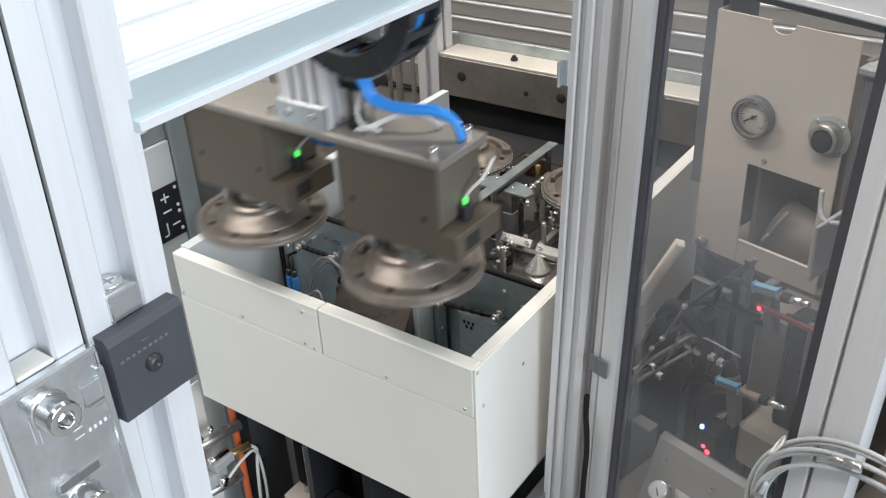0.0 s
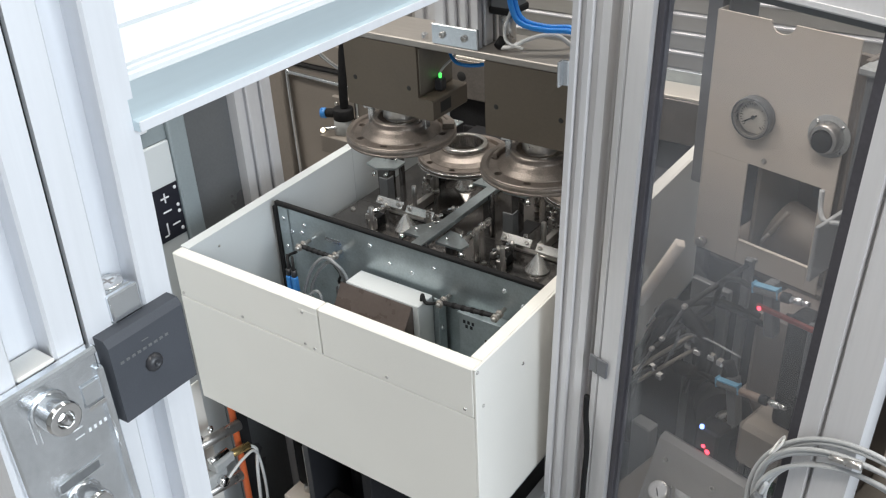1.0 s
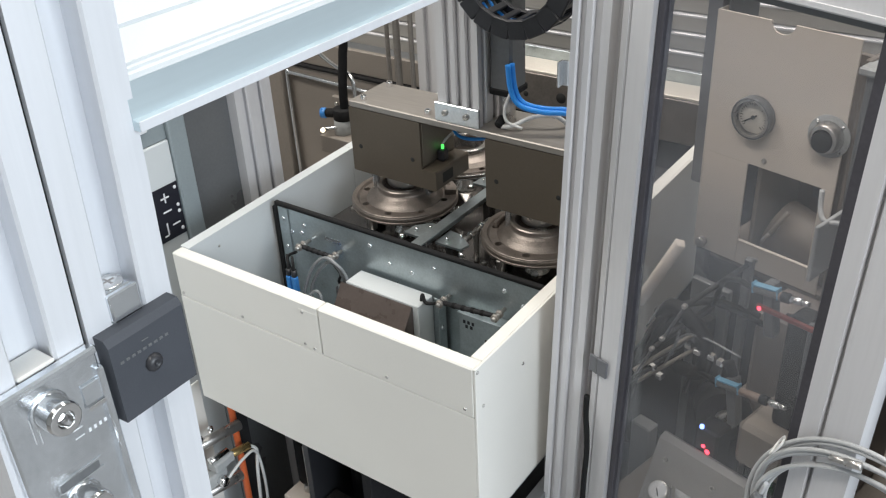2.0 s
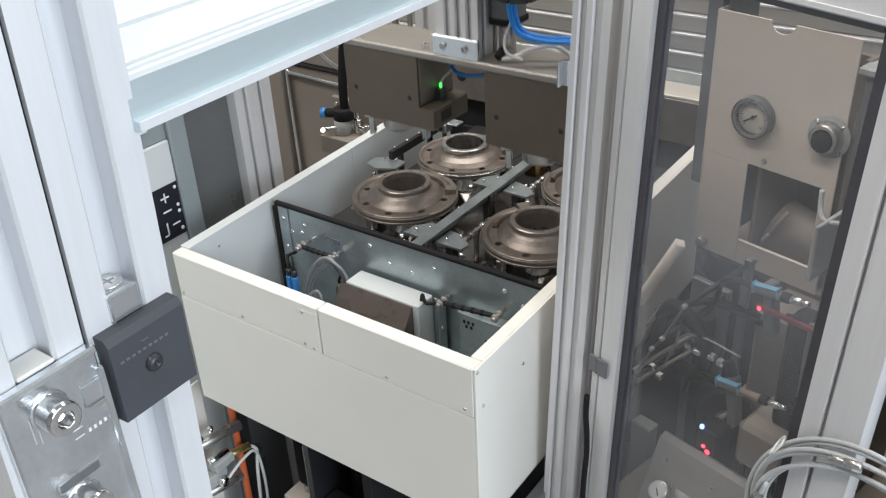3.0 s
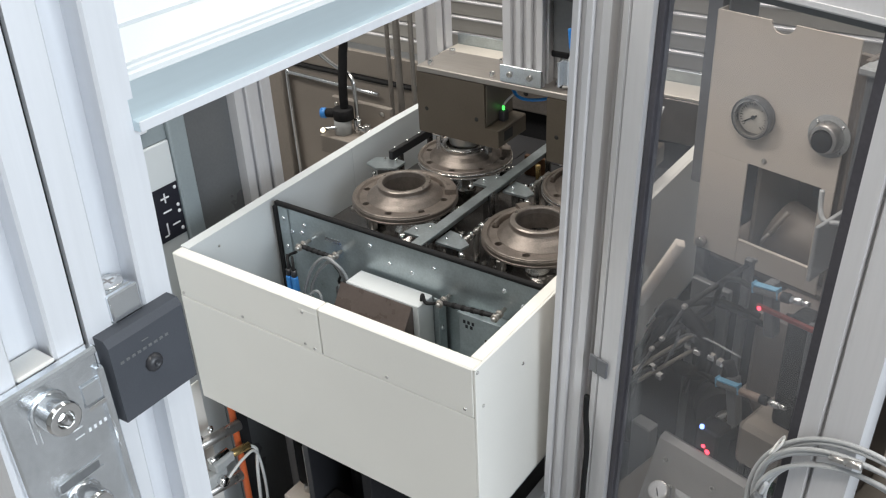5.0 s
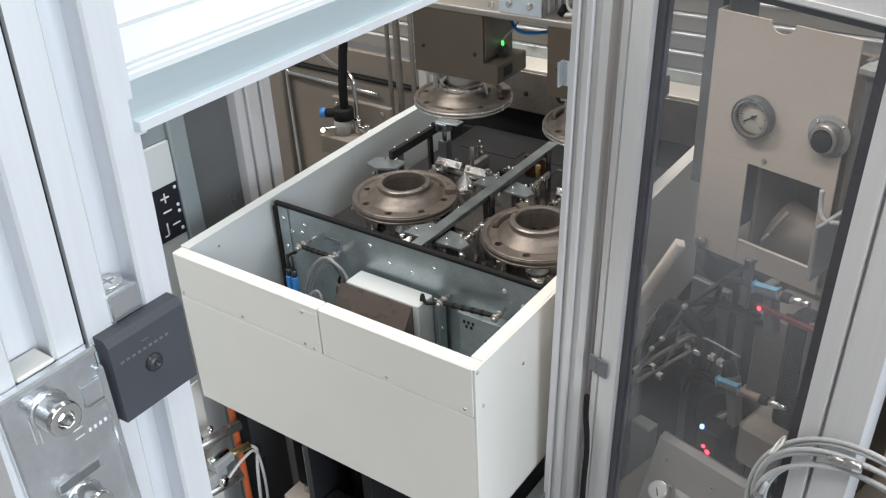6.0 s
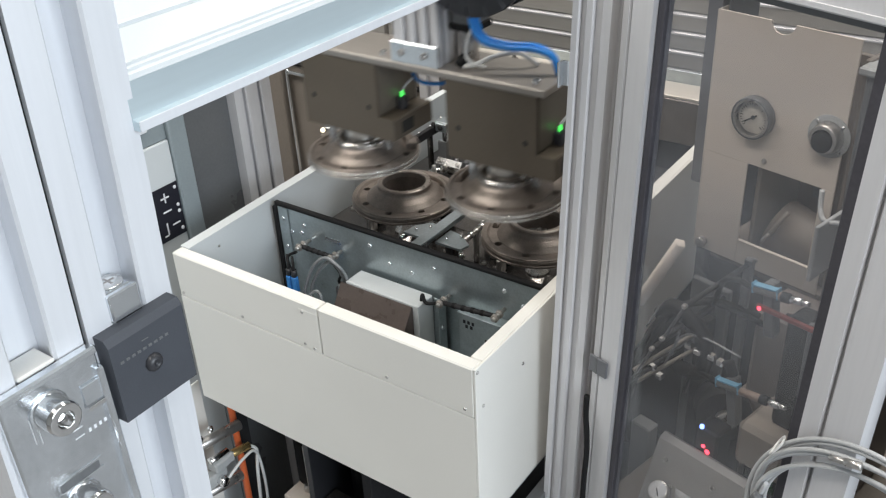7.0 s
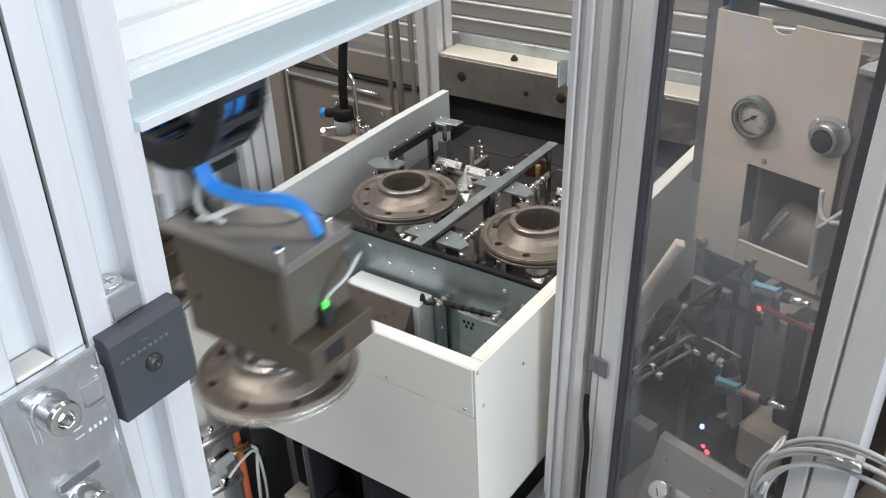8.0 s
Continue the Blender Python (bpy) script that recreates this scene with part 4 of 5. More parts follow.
part("column", B((-0.90, -0.78, 0.705, 0.785, 0.4505, 0.7202), b=0.002), TAUPE, mani)
part("block", B((-0.93, -0.76, 0.70, 0.79, 0.7205, 0.765), b=0.002), TAUPE_LIGHT, mani)
part("back_plate", B((-0.967, -0.787, 0.792, 0.806, 0.7205, 0.823), b=0.002), TAUPE_LIGHT, mani)
for x in (-0.950, -0.81):
    part("plate_screw", C(((x, 0.788, 0.806), (x, 0.7918, 0.806), 0.006), seg=12), STEEL, mani)
part("body", C(((-0.885, 0.735, 0.7655), (-0.885, 0.735, 0.80), 0.021)), GREY_WALL, mani)
part("cap", C(((-0.885, 0.74, 0.80), (-0.885, 0.74, 0.826), 0.0245)), RUBBER, mani, "black cap")
part("arm", C(((-0.885, 0.74, 0.814), (-0.925, 0.725, 0.812), 0.011), seg=14), RUBBER, mani)
part("ring", C(((-0.925, 0.725, 0.812), (-0.937, 0.721, 0.811), 0.0125), seg=14), BLUE_PLASTIC, mani, "blue ring")
part("ring", B((-0.855, -0.825, 0.680, 0.6998, 0.7205, 0.740), b=0.003), BLUE_PLASTIC, mani, "blue base")
part("lamp", C(((-0.915, 0.70, 0.782), (-0.915, 0.692, 0.78), 0.0055), seg=12), glowing("warm_lamp", (1.0, 0.85, 0.6), 2.0), mani, "small lit lamp")
part("lamp_arm", C(((-0.888, 0.72, 0.785), (-0.915, 0.70, 0.782), 0.005), seg=10), CHROME, mani)
part("elbow", C(((-0.855, 0.755, 0.7655), (-0.855, 0.755, 0.80), 0.0105), seg=12), CHROME, mani)
part("tee", C(((-0.845, 0.745, 0.782), (-0.80, 0.745, 0.776), 0.0075), seg=12), CHROME, mani)
part("tee_end", C(((-0.80, 0.745, 0.776), (-0.772, 0.745, 0.770), 0.0045), seg=12), CHROME, mani)
part("tee_nut", C(((-0.82, 0.745, 0.765), (-0.82, 0.745, 0.795), 0.009), seg=6), STEEL, mani)
part("riser", T([(-0.885, 0.745, 0.82), (-0.883, 0.745, 0.88), (-0.878, 0.75, 0.95), (-0.872, 0.752, 1.03), (-0.87, 0.752, 1.4)], 0.0105, 12), RUBBER, mani, "thick black hose")
part("chrome_pipe", T([(-1.02, 0.80, 0.935), (-0.93, 0.77, 0.916), (-0.885, 0.762, 0.908), (-0.862, 0.757, 0.893), (-0.856, 0.755, 0.86), (-0.855, 0.755, 0.80)], 0.0052), CHROME, mani, "bent chrome pipe")
for x, r in ((-0.812, 0.0055), (-0.784, 0.0085), (-0.742, 0.006)):
    rod = thing("guide_rod", "thin grey upright guide rod", "rod", group="guide rods behind the tray")
    part("rod", C(((x, 0.87, 0.4505), (x, 0.87, 1.6), r), seg=12), PLATE, rod)
    part("foot", C(((x, 0.87, 0.4503), (x, 0.87, 0.463), r * 1.8), seg=12), STEEL, rod)

# ---- glazed door beside the corner post ----
DOOR = pose(0.101, 0.15, 0, 0, 0, -14)
doorway = thing("glazed_door", "aluminium framed machine door with a clear pane", "door", m=DOOR @ pose(0.0, 0, 0.93) @ pose(0, 0, 0, 0, 2.2) @ pose(0, 0, -0.93))
part("hinge_post", B((-0.0075, 0.0065, 0.0, 0.035, 0.0, 2.2), b=0.001), ALU, doorway)
stile = part("stile", prism(bmesh.new(), slot_profile(0.008, 0.038, -0.008, 0.024, [("-y", 0.0088, 0.0098)], depth=0.006), "z", 0.3, 1.45), ALU, doorway, "grey aluminium door stile")
stile2 = part("stile", prism(bmesh.new(), slot_profile(0.291, 0.356, -0.008, 0.024, [("-y", 0.3125, 0.3160)], depth=0.010), "z", 0.3, 1.45), ALU, doorway, "pale aluminium door stile")
part("top_rail", B((0.0385, 0.2905, -0.008, 0.024, 1.3925, 1.45), (0.0385, 0.2905, -0.0105, -0.0085, 1.3945, 1.4005), b=0.001), ALU, doorway, "grey aluminium top rail")
part("bottom_rail", B((0.0385, 0.2905, -0.008, 0.024, 0.30, 0.345), b=0.001), ALU, doorway)
part("gasket", B((0.0385, 0.0475, 0.0, 0.016, 0.346, 1.392), b=0.001), GASKET_GREY, doorway, "dark grey pane gasket")
part("gasket", B((0.2765, 0.2905, 0.0, 0.016, 0.346, 1.392), b=0.001), GASKET_GREY, doorway, "dark grey pane gasket")
part("gasket", B((0.0478, 0.2762, 0.0, 0.016, 1.3840, 1.392), b=0.001), SLATE, doorway, "grey pane gasket")
pane = part("pane", B((0.0478, 0.2762, 0.006, 0.010, 0.346, 1.3837), b=0.0005), GLASS, doorway, "clear pane with painted streaks of reflection")
pane.visible_shadow = False
hin = part("hinge", B((-0.0035, 0.0085, -0.0125, -0.0085, 0.846, 0.873), (0.0095, 0.0255, -0.0125, -0.0085, 0.846, 0.873), b=0.001), HINGE_GREY, doorway, "dark grey plastic hinge")
part("pin", C(((0.009, -0.011, 0.846), (0.009, -0.011, 0.873), 0.0022), seg=10), SLATE, hin)
lead = thing("door_cable", "black cable hanging down the hinge post", "cable")
part("lead", T([(0.0905, 0.140, 0.80), (0.092, 0.136, 0.77), (0.0965, 0.132, 0.74), (0.0985, 0.13, 0.70), (0.0955, 0.13, 0.62), (0.0955, 0.13, 0.40)], 0.0042), RUBBER, lead)


def door_at(u, d, z, rz=0):
    return DOOR @ pose(u, d, z, 0, 0, rz)


# beige panel with gauge and socket behind the door
PD = 0.397
gp = thing("gauge_panel", "beige painted panel with a cut-out, behind the door glass", "panel", m=DOOR)
u0, u1, z0, z1 = -0.128, 0.094, 0.822, 1.226
wu0, wu1, wz0, wz1 = -0.049, 0.074, 0.862, 1.000
notch = [(-0.022 + 0.019 * math.cos(radians(a)), z1 - 0.017 * math.sin(radians(a))) for a in range(0, 181, 15)]
part("top_sheet", prism(bmesh.new(), [(u0, wz1), (u1, wz1), (u1, z1)] + notch + [(u0, z1)], "y", PD, PD + 0.003), BEIGE, gp)
part("left_sheet", B((u0, wu0, PD, PD + 0.003, z0, wz1 - 0.0003), b=0.0005), BEIGE, gp)
part("right_sheet", B((wu1, u1, PD, PD + 0.003, z0, wz1 - 0.0003), b=0.0005), BEIGE, gp)
part("bottom_sheet", B((wu0 + 0.0003, wu1 - 0.0003, PD, PD + 0.003, z0, wz0), b=0.0005), BEIGE, gp)
part("edge_fold", B((wu0 + 0.0005, wu1 - 0.0005, PD - 0.0005, PD + 0.006, wz0 + 0.0003, wz0 + 0.0015), b=0.0004), BEIGE, gp)
part("left_fold", B((u0 - 0.0022, u0 - 0.0003, PD, PD + 0.03, z0, z1), b=0.0005), BEIGE, gp)
part("side_return", B((u0 - 0.028, u0 - 0.0026, PD + 0.012, PD + 0.03, 0.93, 1.36), b=0.001), HINGE_GREY, gp, "grey side return of the panel")
part("stand", B((u0 + 0.002, u0 + 0.02, PD + 0.0035, PD + 0.02, 0.0, 0.9), b=0.001), SLATE, gp)
part("upper_rear", B((u0 + 0.002, u0 + 0.006, PD + 0.02, PD + 0.1, 0.86, 1.36), b=0.001), SLATE, gp)
for u, z in ((-0.022, 1.012), (-0.012, 0.840)):
    bm = bmesh.new()
    dome_screw(bm, (u, PD, z), (0, -1, 0), 0.0045)
    part("screw", bm, STEEL, gp)
part("cable_gland", C(((-0.112, PD - 0.012, 0.837), (-0.112, PD, 0.837), 0.0085)), STEEL, gp, "steel cable gland")
gauge = thing("pressure_gauge", "round pressure gauge with a steel bezel on the panel", "gauge", m=DOOR)
cu, cz = -0.0450, 1.080
part("bezel", C(((cu, PD - 0.018, cz), (cu, PD - 0.001, cz), 0.0325, None, 40, 0.0302)), SLATE, gauge, "dark grey bezel")
part("inner_ring", C(((cu, PD - 0.0175, cz), (cu, PD - 0.003, cz), 0.0301, None, 40, 0.0262)), STEEL, gauge, "bright inner ring")
part("face", C(((cu, PD - 0.008, cz), (cu, PD - 0.002, cz), 0.0261), seg=40), PAPER, gauge, "pale dial face")
bm = bmesh.new()
for i in range(25):
    a = radians(-45 + 270 * i / 24)
    m = Matrix.Translation((cu, PD - 0.0084, cz)) @ Matrix.Rotation(a, 4, "Y")
    cbox(bm, -0.0225, -0.0195 if i % 4 else -0.0175, -0.0003, 0.0003, -0.0005, 0.0005, b=0.0001, m=m)
part("scale", bm, INK, gauge, "black scale marks")
bm = bmesh.new()
cbox(bm, -0.018, 0.007, -0.0005, 0.0005, -0.0012, 0.0012, b=0.0002, m=Matrix.Translation((cu, PD - 0.0092, cz)) @ Matrix.Rotation(radians(-35), 4, "Y"))
part("needle", bm, INK, gauge, "black needle")
part("hub", C(((cu, PD - 0.0115, cz), (cu, PD - 0.0085, cz), 0.003), seg=14), INK, gauge)
socket = thing("panel_socket", "grey flanged panel socket with a dark opening", "socket", m=DOOR)
su, sz = 0.072, 1.082
part("flange", C(((su, PD - 0.003, sz), (su, PD - 0.0003, sz), 0.032), seg=36), GREY_WALL, socket)
part("housing", C(((su, PD - 0.02, sz), (su, PD - 0.003, sz), 0.021, 0.024, 28, 0.0155)), STEEL, socket)
part("opening", C(((su, PD - 0.024, sz - 0.003), (su, PD - 0.006, sz - 0.003), 0.0152), seg=24), RUBBER, socket, "black opening")
for i in range(4):
    a = radians(45 + 90 * i)
    bm = bmesh.new()
    dome_screw(bm, (su + 0.027 * math.cos(a), PD - 0.003, sz + 0.027 * math.sin(a)), (0, -1, 0), 0.003)
    part("screw", bm, CHROME, socket)
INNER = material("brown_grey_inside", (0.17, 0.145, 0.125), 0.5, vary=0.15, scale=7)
inner = thing("panel_cabinet", "dark grey machine interior behind the panel opening", "cabinet", m=DOOR)
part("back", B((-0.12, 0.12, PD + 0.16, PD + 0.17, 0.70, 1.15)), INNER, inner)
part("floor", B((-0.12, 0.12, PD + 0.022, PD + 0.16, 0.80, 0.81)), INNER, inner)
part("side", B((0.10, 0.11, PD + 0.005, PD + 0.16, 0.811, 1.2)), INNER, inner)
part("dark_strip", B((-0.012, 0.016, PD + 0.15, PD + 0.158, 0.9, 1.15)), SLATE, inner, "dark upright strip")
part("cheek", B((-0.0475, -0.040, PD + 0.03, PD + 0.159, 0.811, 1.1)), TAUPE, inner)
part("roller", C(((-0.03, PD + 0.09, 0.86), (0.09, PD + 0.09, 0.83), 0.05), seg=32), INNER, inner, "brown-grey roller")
part("lever", C(((-0.015, PD + 0.03, 0.87), (0.005, PD + 0.05, 0.915), 0.004)), TAUPE, inner)
part("tip", C(((-0.018, PD + 0.02, 0.865), (-0.010, PD + 0.026, 0.878), 0.0032)), PLATE, inner)
grip = thing("pipe_bracket", "pale grey bent pipe bracket beside the panel", "bracket", m=door_at(0.03, 0, 0))
part("pipe", T([(0.065, PD - 0.04, 1.02), (0.072, PD - 0.05, 0.995), (0.086, PD - 0.06, 0.985), (0.11, PD - 0.06, 0.99)], 0.004), GREY_CABLE, grip)
part("sheet", B((0.088, 0.094, PD - 0.09, PD - 0.02, 0.90, 0.99), b=0.003), GREY_CABLE, grip)
part("white_block", B((0.074, 0.110, PD - 0.02, PD + 0.02, 1.186, 1.198), b=0.003), GREY_WALL, grip, "pale grey block")
part("white_stem", B((0.082, 0.100, PD - 0.01, PD + 0.01, 0.0, 1.1855), b=0.002), SLATE, grip)
part("knob", C(((0.05, PD - 0.05, 0.80), (0.10, PD - 0.05, 0.805), 0.006), ((0.09, PD - 0.05, 0.80), (0.10, PD - 0.05, 0.805), 0.014)), RUBBER, grip)

SENSOR_BROWN = material("brown_sensor_sleeve", (0.22, 0.165, 0.135), 0.35, vary=0.1)
# optical sensors, tubes and lights in the lower right space
for (u, z, tilt, length) in ((0.096, 0.927, 8, 0.09), (0.060, 0.742, 9, 0.125)):
    d = 0.205
    m = DOOR @ pose(u, d, z) @ Matrix.Rotation(radians(-tilt), 4, "Y") @ Matrix.Scale(0.86, 4)
    s = thing("tube_sensor", "tube sensor with a pale blue clip and steel tip", "sensor", group="sensors behind the door", m=m)
    part("clip", B((0.0, 0.046, -0.006, 0.006, 0.005, 0.0085), (0.0, 0.003, -0.0065, 0.0065, -0.008, 0.011), (0.043, 0.046, -0.0065, 0.0065, -0.008, 0.011), b=0.001), PALE_BLUE, s, "pale blue clip")
    part("tube", C(((0.0, 0, -0.002), (0.046, 0, -0.002), 0.0066), seg=16), SLATE, s)
    part("sleeve", C(((0.046, 0, -0.002), (length - 0.04, 0, -0.002), 0.0072), seg=16), SENSOR_BROWN, s, "brown sleeve")
    part("ring", C(((length - 0.04, 0, -0.002), (length - 0.026, 0, -0.002), 0.0085), seg=16), RUBBER, s, "black ring")
    part("tip", C(((length - 0.026, 0, -0.002), (length - 0.006, 0, -0.002), 0.0066), ((length - 0.006, 0, -0.002), (length + 0.006, 0, -0.002), 0.0045), seg=16), CHROME, s, "steel tip")
    part("lead", T([(0, 0, -0.002), (-0.03, 0.0, 0.004), (-0.07, 0.02, -0.02), (-0.11, 0.05, -0.09)], 0.005), RUBBER, s, "black cable")
    part("arm", B((0.012, 0.03, 0.007, 0.03, -0.09, 0.008), b=0.002), SLATE, s)
beamled = thing("light_barrier", "dark bar with a red light behind the door", "sensor", m=door_at(0.112, 0.2, 0.905))
part("bar", B((-0.004, 0.09, -0.003, 0.003, -0.0035, 0.0035), b=0.001), material("red_translucent_bar", (0.20, 0.03, 0.025), 0.4), beamled, "dull red bar")
part("lamp", C(((0.002, -0.006, 0.0), (0.002, -0.0042, 0.0), 0.003), seg=12), RED_LED, beamled, "lit red lamp")
part("stem", B((0.07, 0.08, 0.0045, 0.012, -0.12, 0.004)), SLATE, beamled)

RAMP = [(0.105, 0.4305), (0.198, 0.4305), (0.198, 0.602), (0.19, 0.607), (0.178, 0.602)]
lower = thing("drive_unit", "dark machine drive unit on a steel bed behind the door", "machine", m=DOOR)
part("bed", B((-0.10, 0.26, 0.10, 0.62, 0.40, 0.43), b=0.003), TAUPE, lower, "oily steel bed")
part("bed_front", B((-0.10, 0.26, 0.08, 0.0995, 0.0, 0.428), b=0.003), DARK, lower)
part("housing", B((0.03, 0.20, 0.34, 0.56, 0.4305, 0.80), b=0.01), material("warm_grey_casting", (0.24, 0.205, 0.185), 0.5, vary=0.15, bump=0.2), lower, "warm grey casting")
part("black_column", B((0.135, 0.175, 0.235, 0.28, 0.4305, 0.885), b=0.008), RUBBER, lower, "black upright column")
part("motor", B((0.105, 0.185, 0.20, 0.30, 0.615, 0.695), b=0.008), TAUPE, lower, "taupe motor box")
part("motor_foot", B((0.12, 0.17, 0.21, 0.29, 0.4305, 0.6145), b=0.004), DARK, lower)
part("ramp", prism(bmesh.new(), RAMP, "x", -0.012, 0.15), material("pale_grey_cover", (0.36, 0.35, 0.34), 0.4, vary=0.1), lower, "pale grey sloping cover")
part("shaft", C(((-0.06, 0.16, 0.72), (-0.02, 0.28, 0.76), 0.0035), ((-0.09, 0.14, 0.66), (-0.03, 0.285, 0.714), 0.0035)), TAUPE, lower, "dull steel rod")
part("rod_mount", B((-0.035, -0.012, 0.282, 0.31, 0.431, 0.775)), DARK, lower)
part("side_column", B((-0.160, -0.118, 0.30, 0.33, 0.0, 0.47), b=0.003), GREY_WALL, lower, "grey side column")
part("back_wall", B((-0.30, 0.42, 0.75, 0.77, 0.0, 0.80)), SLATE, lower)
# wall added beyond the door, tall enough to keep window light out
part("daylight_block_wall", B((0.40, 0.41, 0.03, 0.749, 0.0, 1.7)), SLATE, lower)
part("hose", T([(-0.06, 0.22, 0.80), (-0.02, 0.2, 0.84), (0.03, 0.21, 0.80), (0.02, 0.22, 0.73), (-0.03, 0.24, 0.70)], 0.012), RUBBER, lower, "thick black hose")
for pts in ([(-0.03, 0.2, 0.73), (0.0, 0.19, 0.80), (0.03, 0.2, 0.81), (0.09, 0.21, 0.80)], [(-0.07, 0.2, 0.78), (-0.04, 0.2, 0.84), (-0.01, 0.2, 0.82), (-0.02, 0.2, 0.75)]):
    part("thin_hose", T(pts, 0.0018), CLEAR_HOSE, lower, "thin grey hose")
for u, z in ((0.012, 0.788), (0.028, 0.785), (0.052, 0.788), (0.067, 0.786), (-0.05, 0.712), (-0.035, 0.703)):
    part("fitting", B((u - 0.006, u + 0.006, 0.19, 0.202, z - 0.005, z + 0.005), b=0.002), CHROME, lower, "bright push-in fitting")
part("drum", C(((0.015, 0.30, 0.62), (0.05, 0.26, 0.63), 0.045), seg=28), DARK, lower, "dark round drum")
part("drum_hub", C(((0.05, 0.26, 0.63), (0.058, 0.251, 0.632), 0.016), seg=20), STEEL, lower)
part("drum_stand", B((0.005, 0.05, 0.285, 0.33, 0.4305, 0.60), b=0.003), DARK, lower)
for bu, bd, bz in ((0.012, 0.165, 0.578), (0.035, 0.15, 0.545), (0.10, 0.165, 0.578), (0.125, 0.14, 0.52), (0.06, 0.13, 0.495)):
    bm = bmesh.new()
    socket_screw(bm, (bu, bd, bz), (0, -0.9, 0.4), 0.0042, 0.004)
    part("screw", bm, STEEL, lower)
for k in range(2):
    o = 0.012 * k
    part("dark_hose", T([(-0.085 + o, 0.16, 0.60 + 0.02 * k), (-0.07 + o, 0.18, 0.72 + o), (-0.05 + o, 0.2 + o, 0.80 + o), (-0.01 + o, 0.26, 0.83), (0.05 + o, 0.32, 0.80 - o)], 0.005), RUBBER, lower, "dark hose")
for a, b in (((-0.0026, 0.15, 0.819), (0.0296, 0.15, 0.8914)), ((-0.0572, 0.15, 0.705), (-0.0187, 0.15, 0.792))):
    rail = part("slide_rail", C((a, b, 0.0026), seg=4), SLATE, lower, "grey slanted slide rail")
    for e in (a, b):
        part("standoff", C((e, (e[0], 0.30, e[2]), 0.004), seg=8), DARK, rail)
        part("bolt", C(((e[0], 0.1495, e[2]), (e[0], 0.142, e[2]), 0.004), seg=6), STEEL, rail)
part("brace", C(((-0.0524, 0.15, 0.857), (0.0103, 0.15, 0.985), 0.009), seg=4), BEIGE, lower, "slanted beige brace")
part("rail_carrier", B((-0.064, 0.006, 0.301, 0.312, 0.431, 0.83), (0.022, 0.036, 0.301, 0.312, 0.431, 0.90), b=0.002), SLATE, lower)
part("sight_glass", C(((0.040, 0.165, 0.431), (0.040, 0.165, 0.475), 0.022), seg=24), CLEAR_PLASTIC, lower, "clear sight glass")
part("elbow", C(((0.08, 0.196, 0.795), (0.09, 0.196, 0.775), 0.008)), RUBBER, lower)
lights = thing("indicator_unit", "small valve unit with blue and red lights", "valve", m=DOOR)
part("body", B((0.034, 0.075, 0.205, 0.245, 0.4305, 0.641), b=0.004), DARK, lights)
part("blue_lamp", C(((0.046, 0.2035, 0.642), (0.046, 0.2035, 0.648), 0.0035), seg=10), BLUE_LED, lights, "lit blue lamp")
part("red_lamp", C(((0.052, 0.203, 0.608), (0.052, 0.2048, 0.608), 0.0035), ((0.060, 0.203, 0.601), (0.060, 0.2048, 0.601), 0.0042), seg=10), RED_LED, lights, "lit red lamp")
filt = thing("air_filter", "clear plastic filter bowl with a grey head", "filter", m=door_at(0.06, 0.16, 0.4305))
part("bowl", lathe(bmesh.new(), [(0, 0.0), (0.018, 0.003), (0.021, 0.02), (0.021, 0.06), (0, 0.06)], seg=24), CLEAR_PLASTIC, filt, "clear bowl")
part("head", B((-0.026, 0.026, -0.026, 0.026, 0.0605, 0.085), b=0.004), GREY_WALL, filt)
part("knob", C(((0, 0, 0.0855), (0, 0, 0.115), 0.018)), GREY_CABLE, filt)
dial = thing("small_gauge", "small round gauge with a white face", "gauge", m=door_at(0.034, 0.125, 0.4205))
part("stem", B((-0.006, 0.006, 0.006, 0.02, 0.0, 0.13)), STEEL, dial)
dd = Vector((0.0, -0.62, 0.78))
part("case", C(((0, 0.0, 0.13), tuple(Vector((0, 0, 0.13)) + dd * 0.012), 0.0165), seg=28), STEEL, dial)
part("face", C((tuple(Vector((0, 0, 0.13)) + dd * 0.0118), tuple(Vector((0, 0, 0.13)) + dd * 0.0135), 0.0145), seg=28), SIGN_WHITE, dial, "white face")
bm = bmesh.new()
q0 = Vector((0, 0, 0.13)) + dd * 0.0142
tube(bm, [tuple(q0 + Vector((-0.002, 0.002, 0.0015))), tuple(q0), tuple(q0 + Vector((0.006, -0.006, -0.0047)))], 0.0009, 6, 2)
part("needle", bm, INK, dial)

# ---- coil of cable hanging at the door stile ----
coil = thing("cable_coil", "coil of pale grey cable hung at the door stile", "cable coil", m=DOOR)
for k in range(8):
    random.seed(40 + k)
    r1, r2 = 0.122 + 0.0026 * k, 0.092 + 0.0062 * k
    cu, cz, d = 0.392 + random.uniform(-0.003, 0.003), 0.824 + random.uniform(-0.003, 0.003), -0.018 - 0.0040 * (k % 3)
    pts = [(cu + r1 * math.cos(radians(a)) + 0.002 * math.sin(a * 0.05 + k), d - 0.003 * math.sin(radians(a * 2 + 50 * k)), cz + r2 * math.sin(radians(a))) for a in range(0, 361, 20)]
    part("turn", T(pts, 0.0026, 8, 4), GREY_CABLE, coil)
part("tie", T([(0.275, -0.033, 0.896), (0.281, -0.036, 0.906), (0.285, -0.030, 0.916), (0.279, -0.013, 0.912), (0.273, -0.013, 0.900), (0.275, -0.033, 0.896)], 0.0014), WHITE_CABLE, coil, "white cable tie")
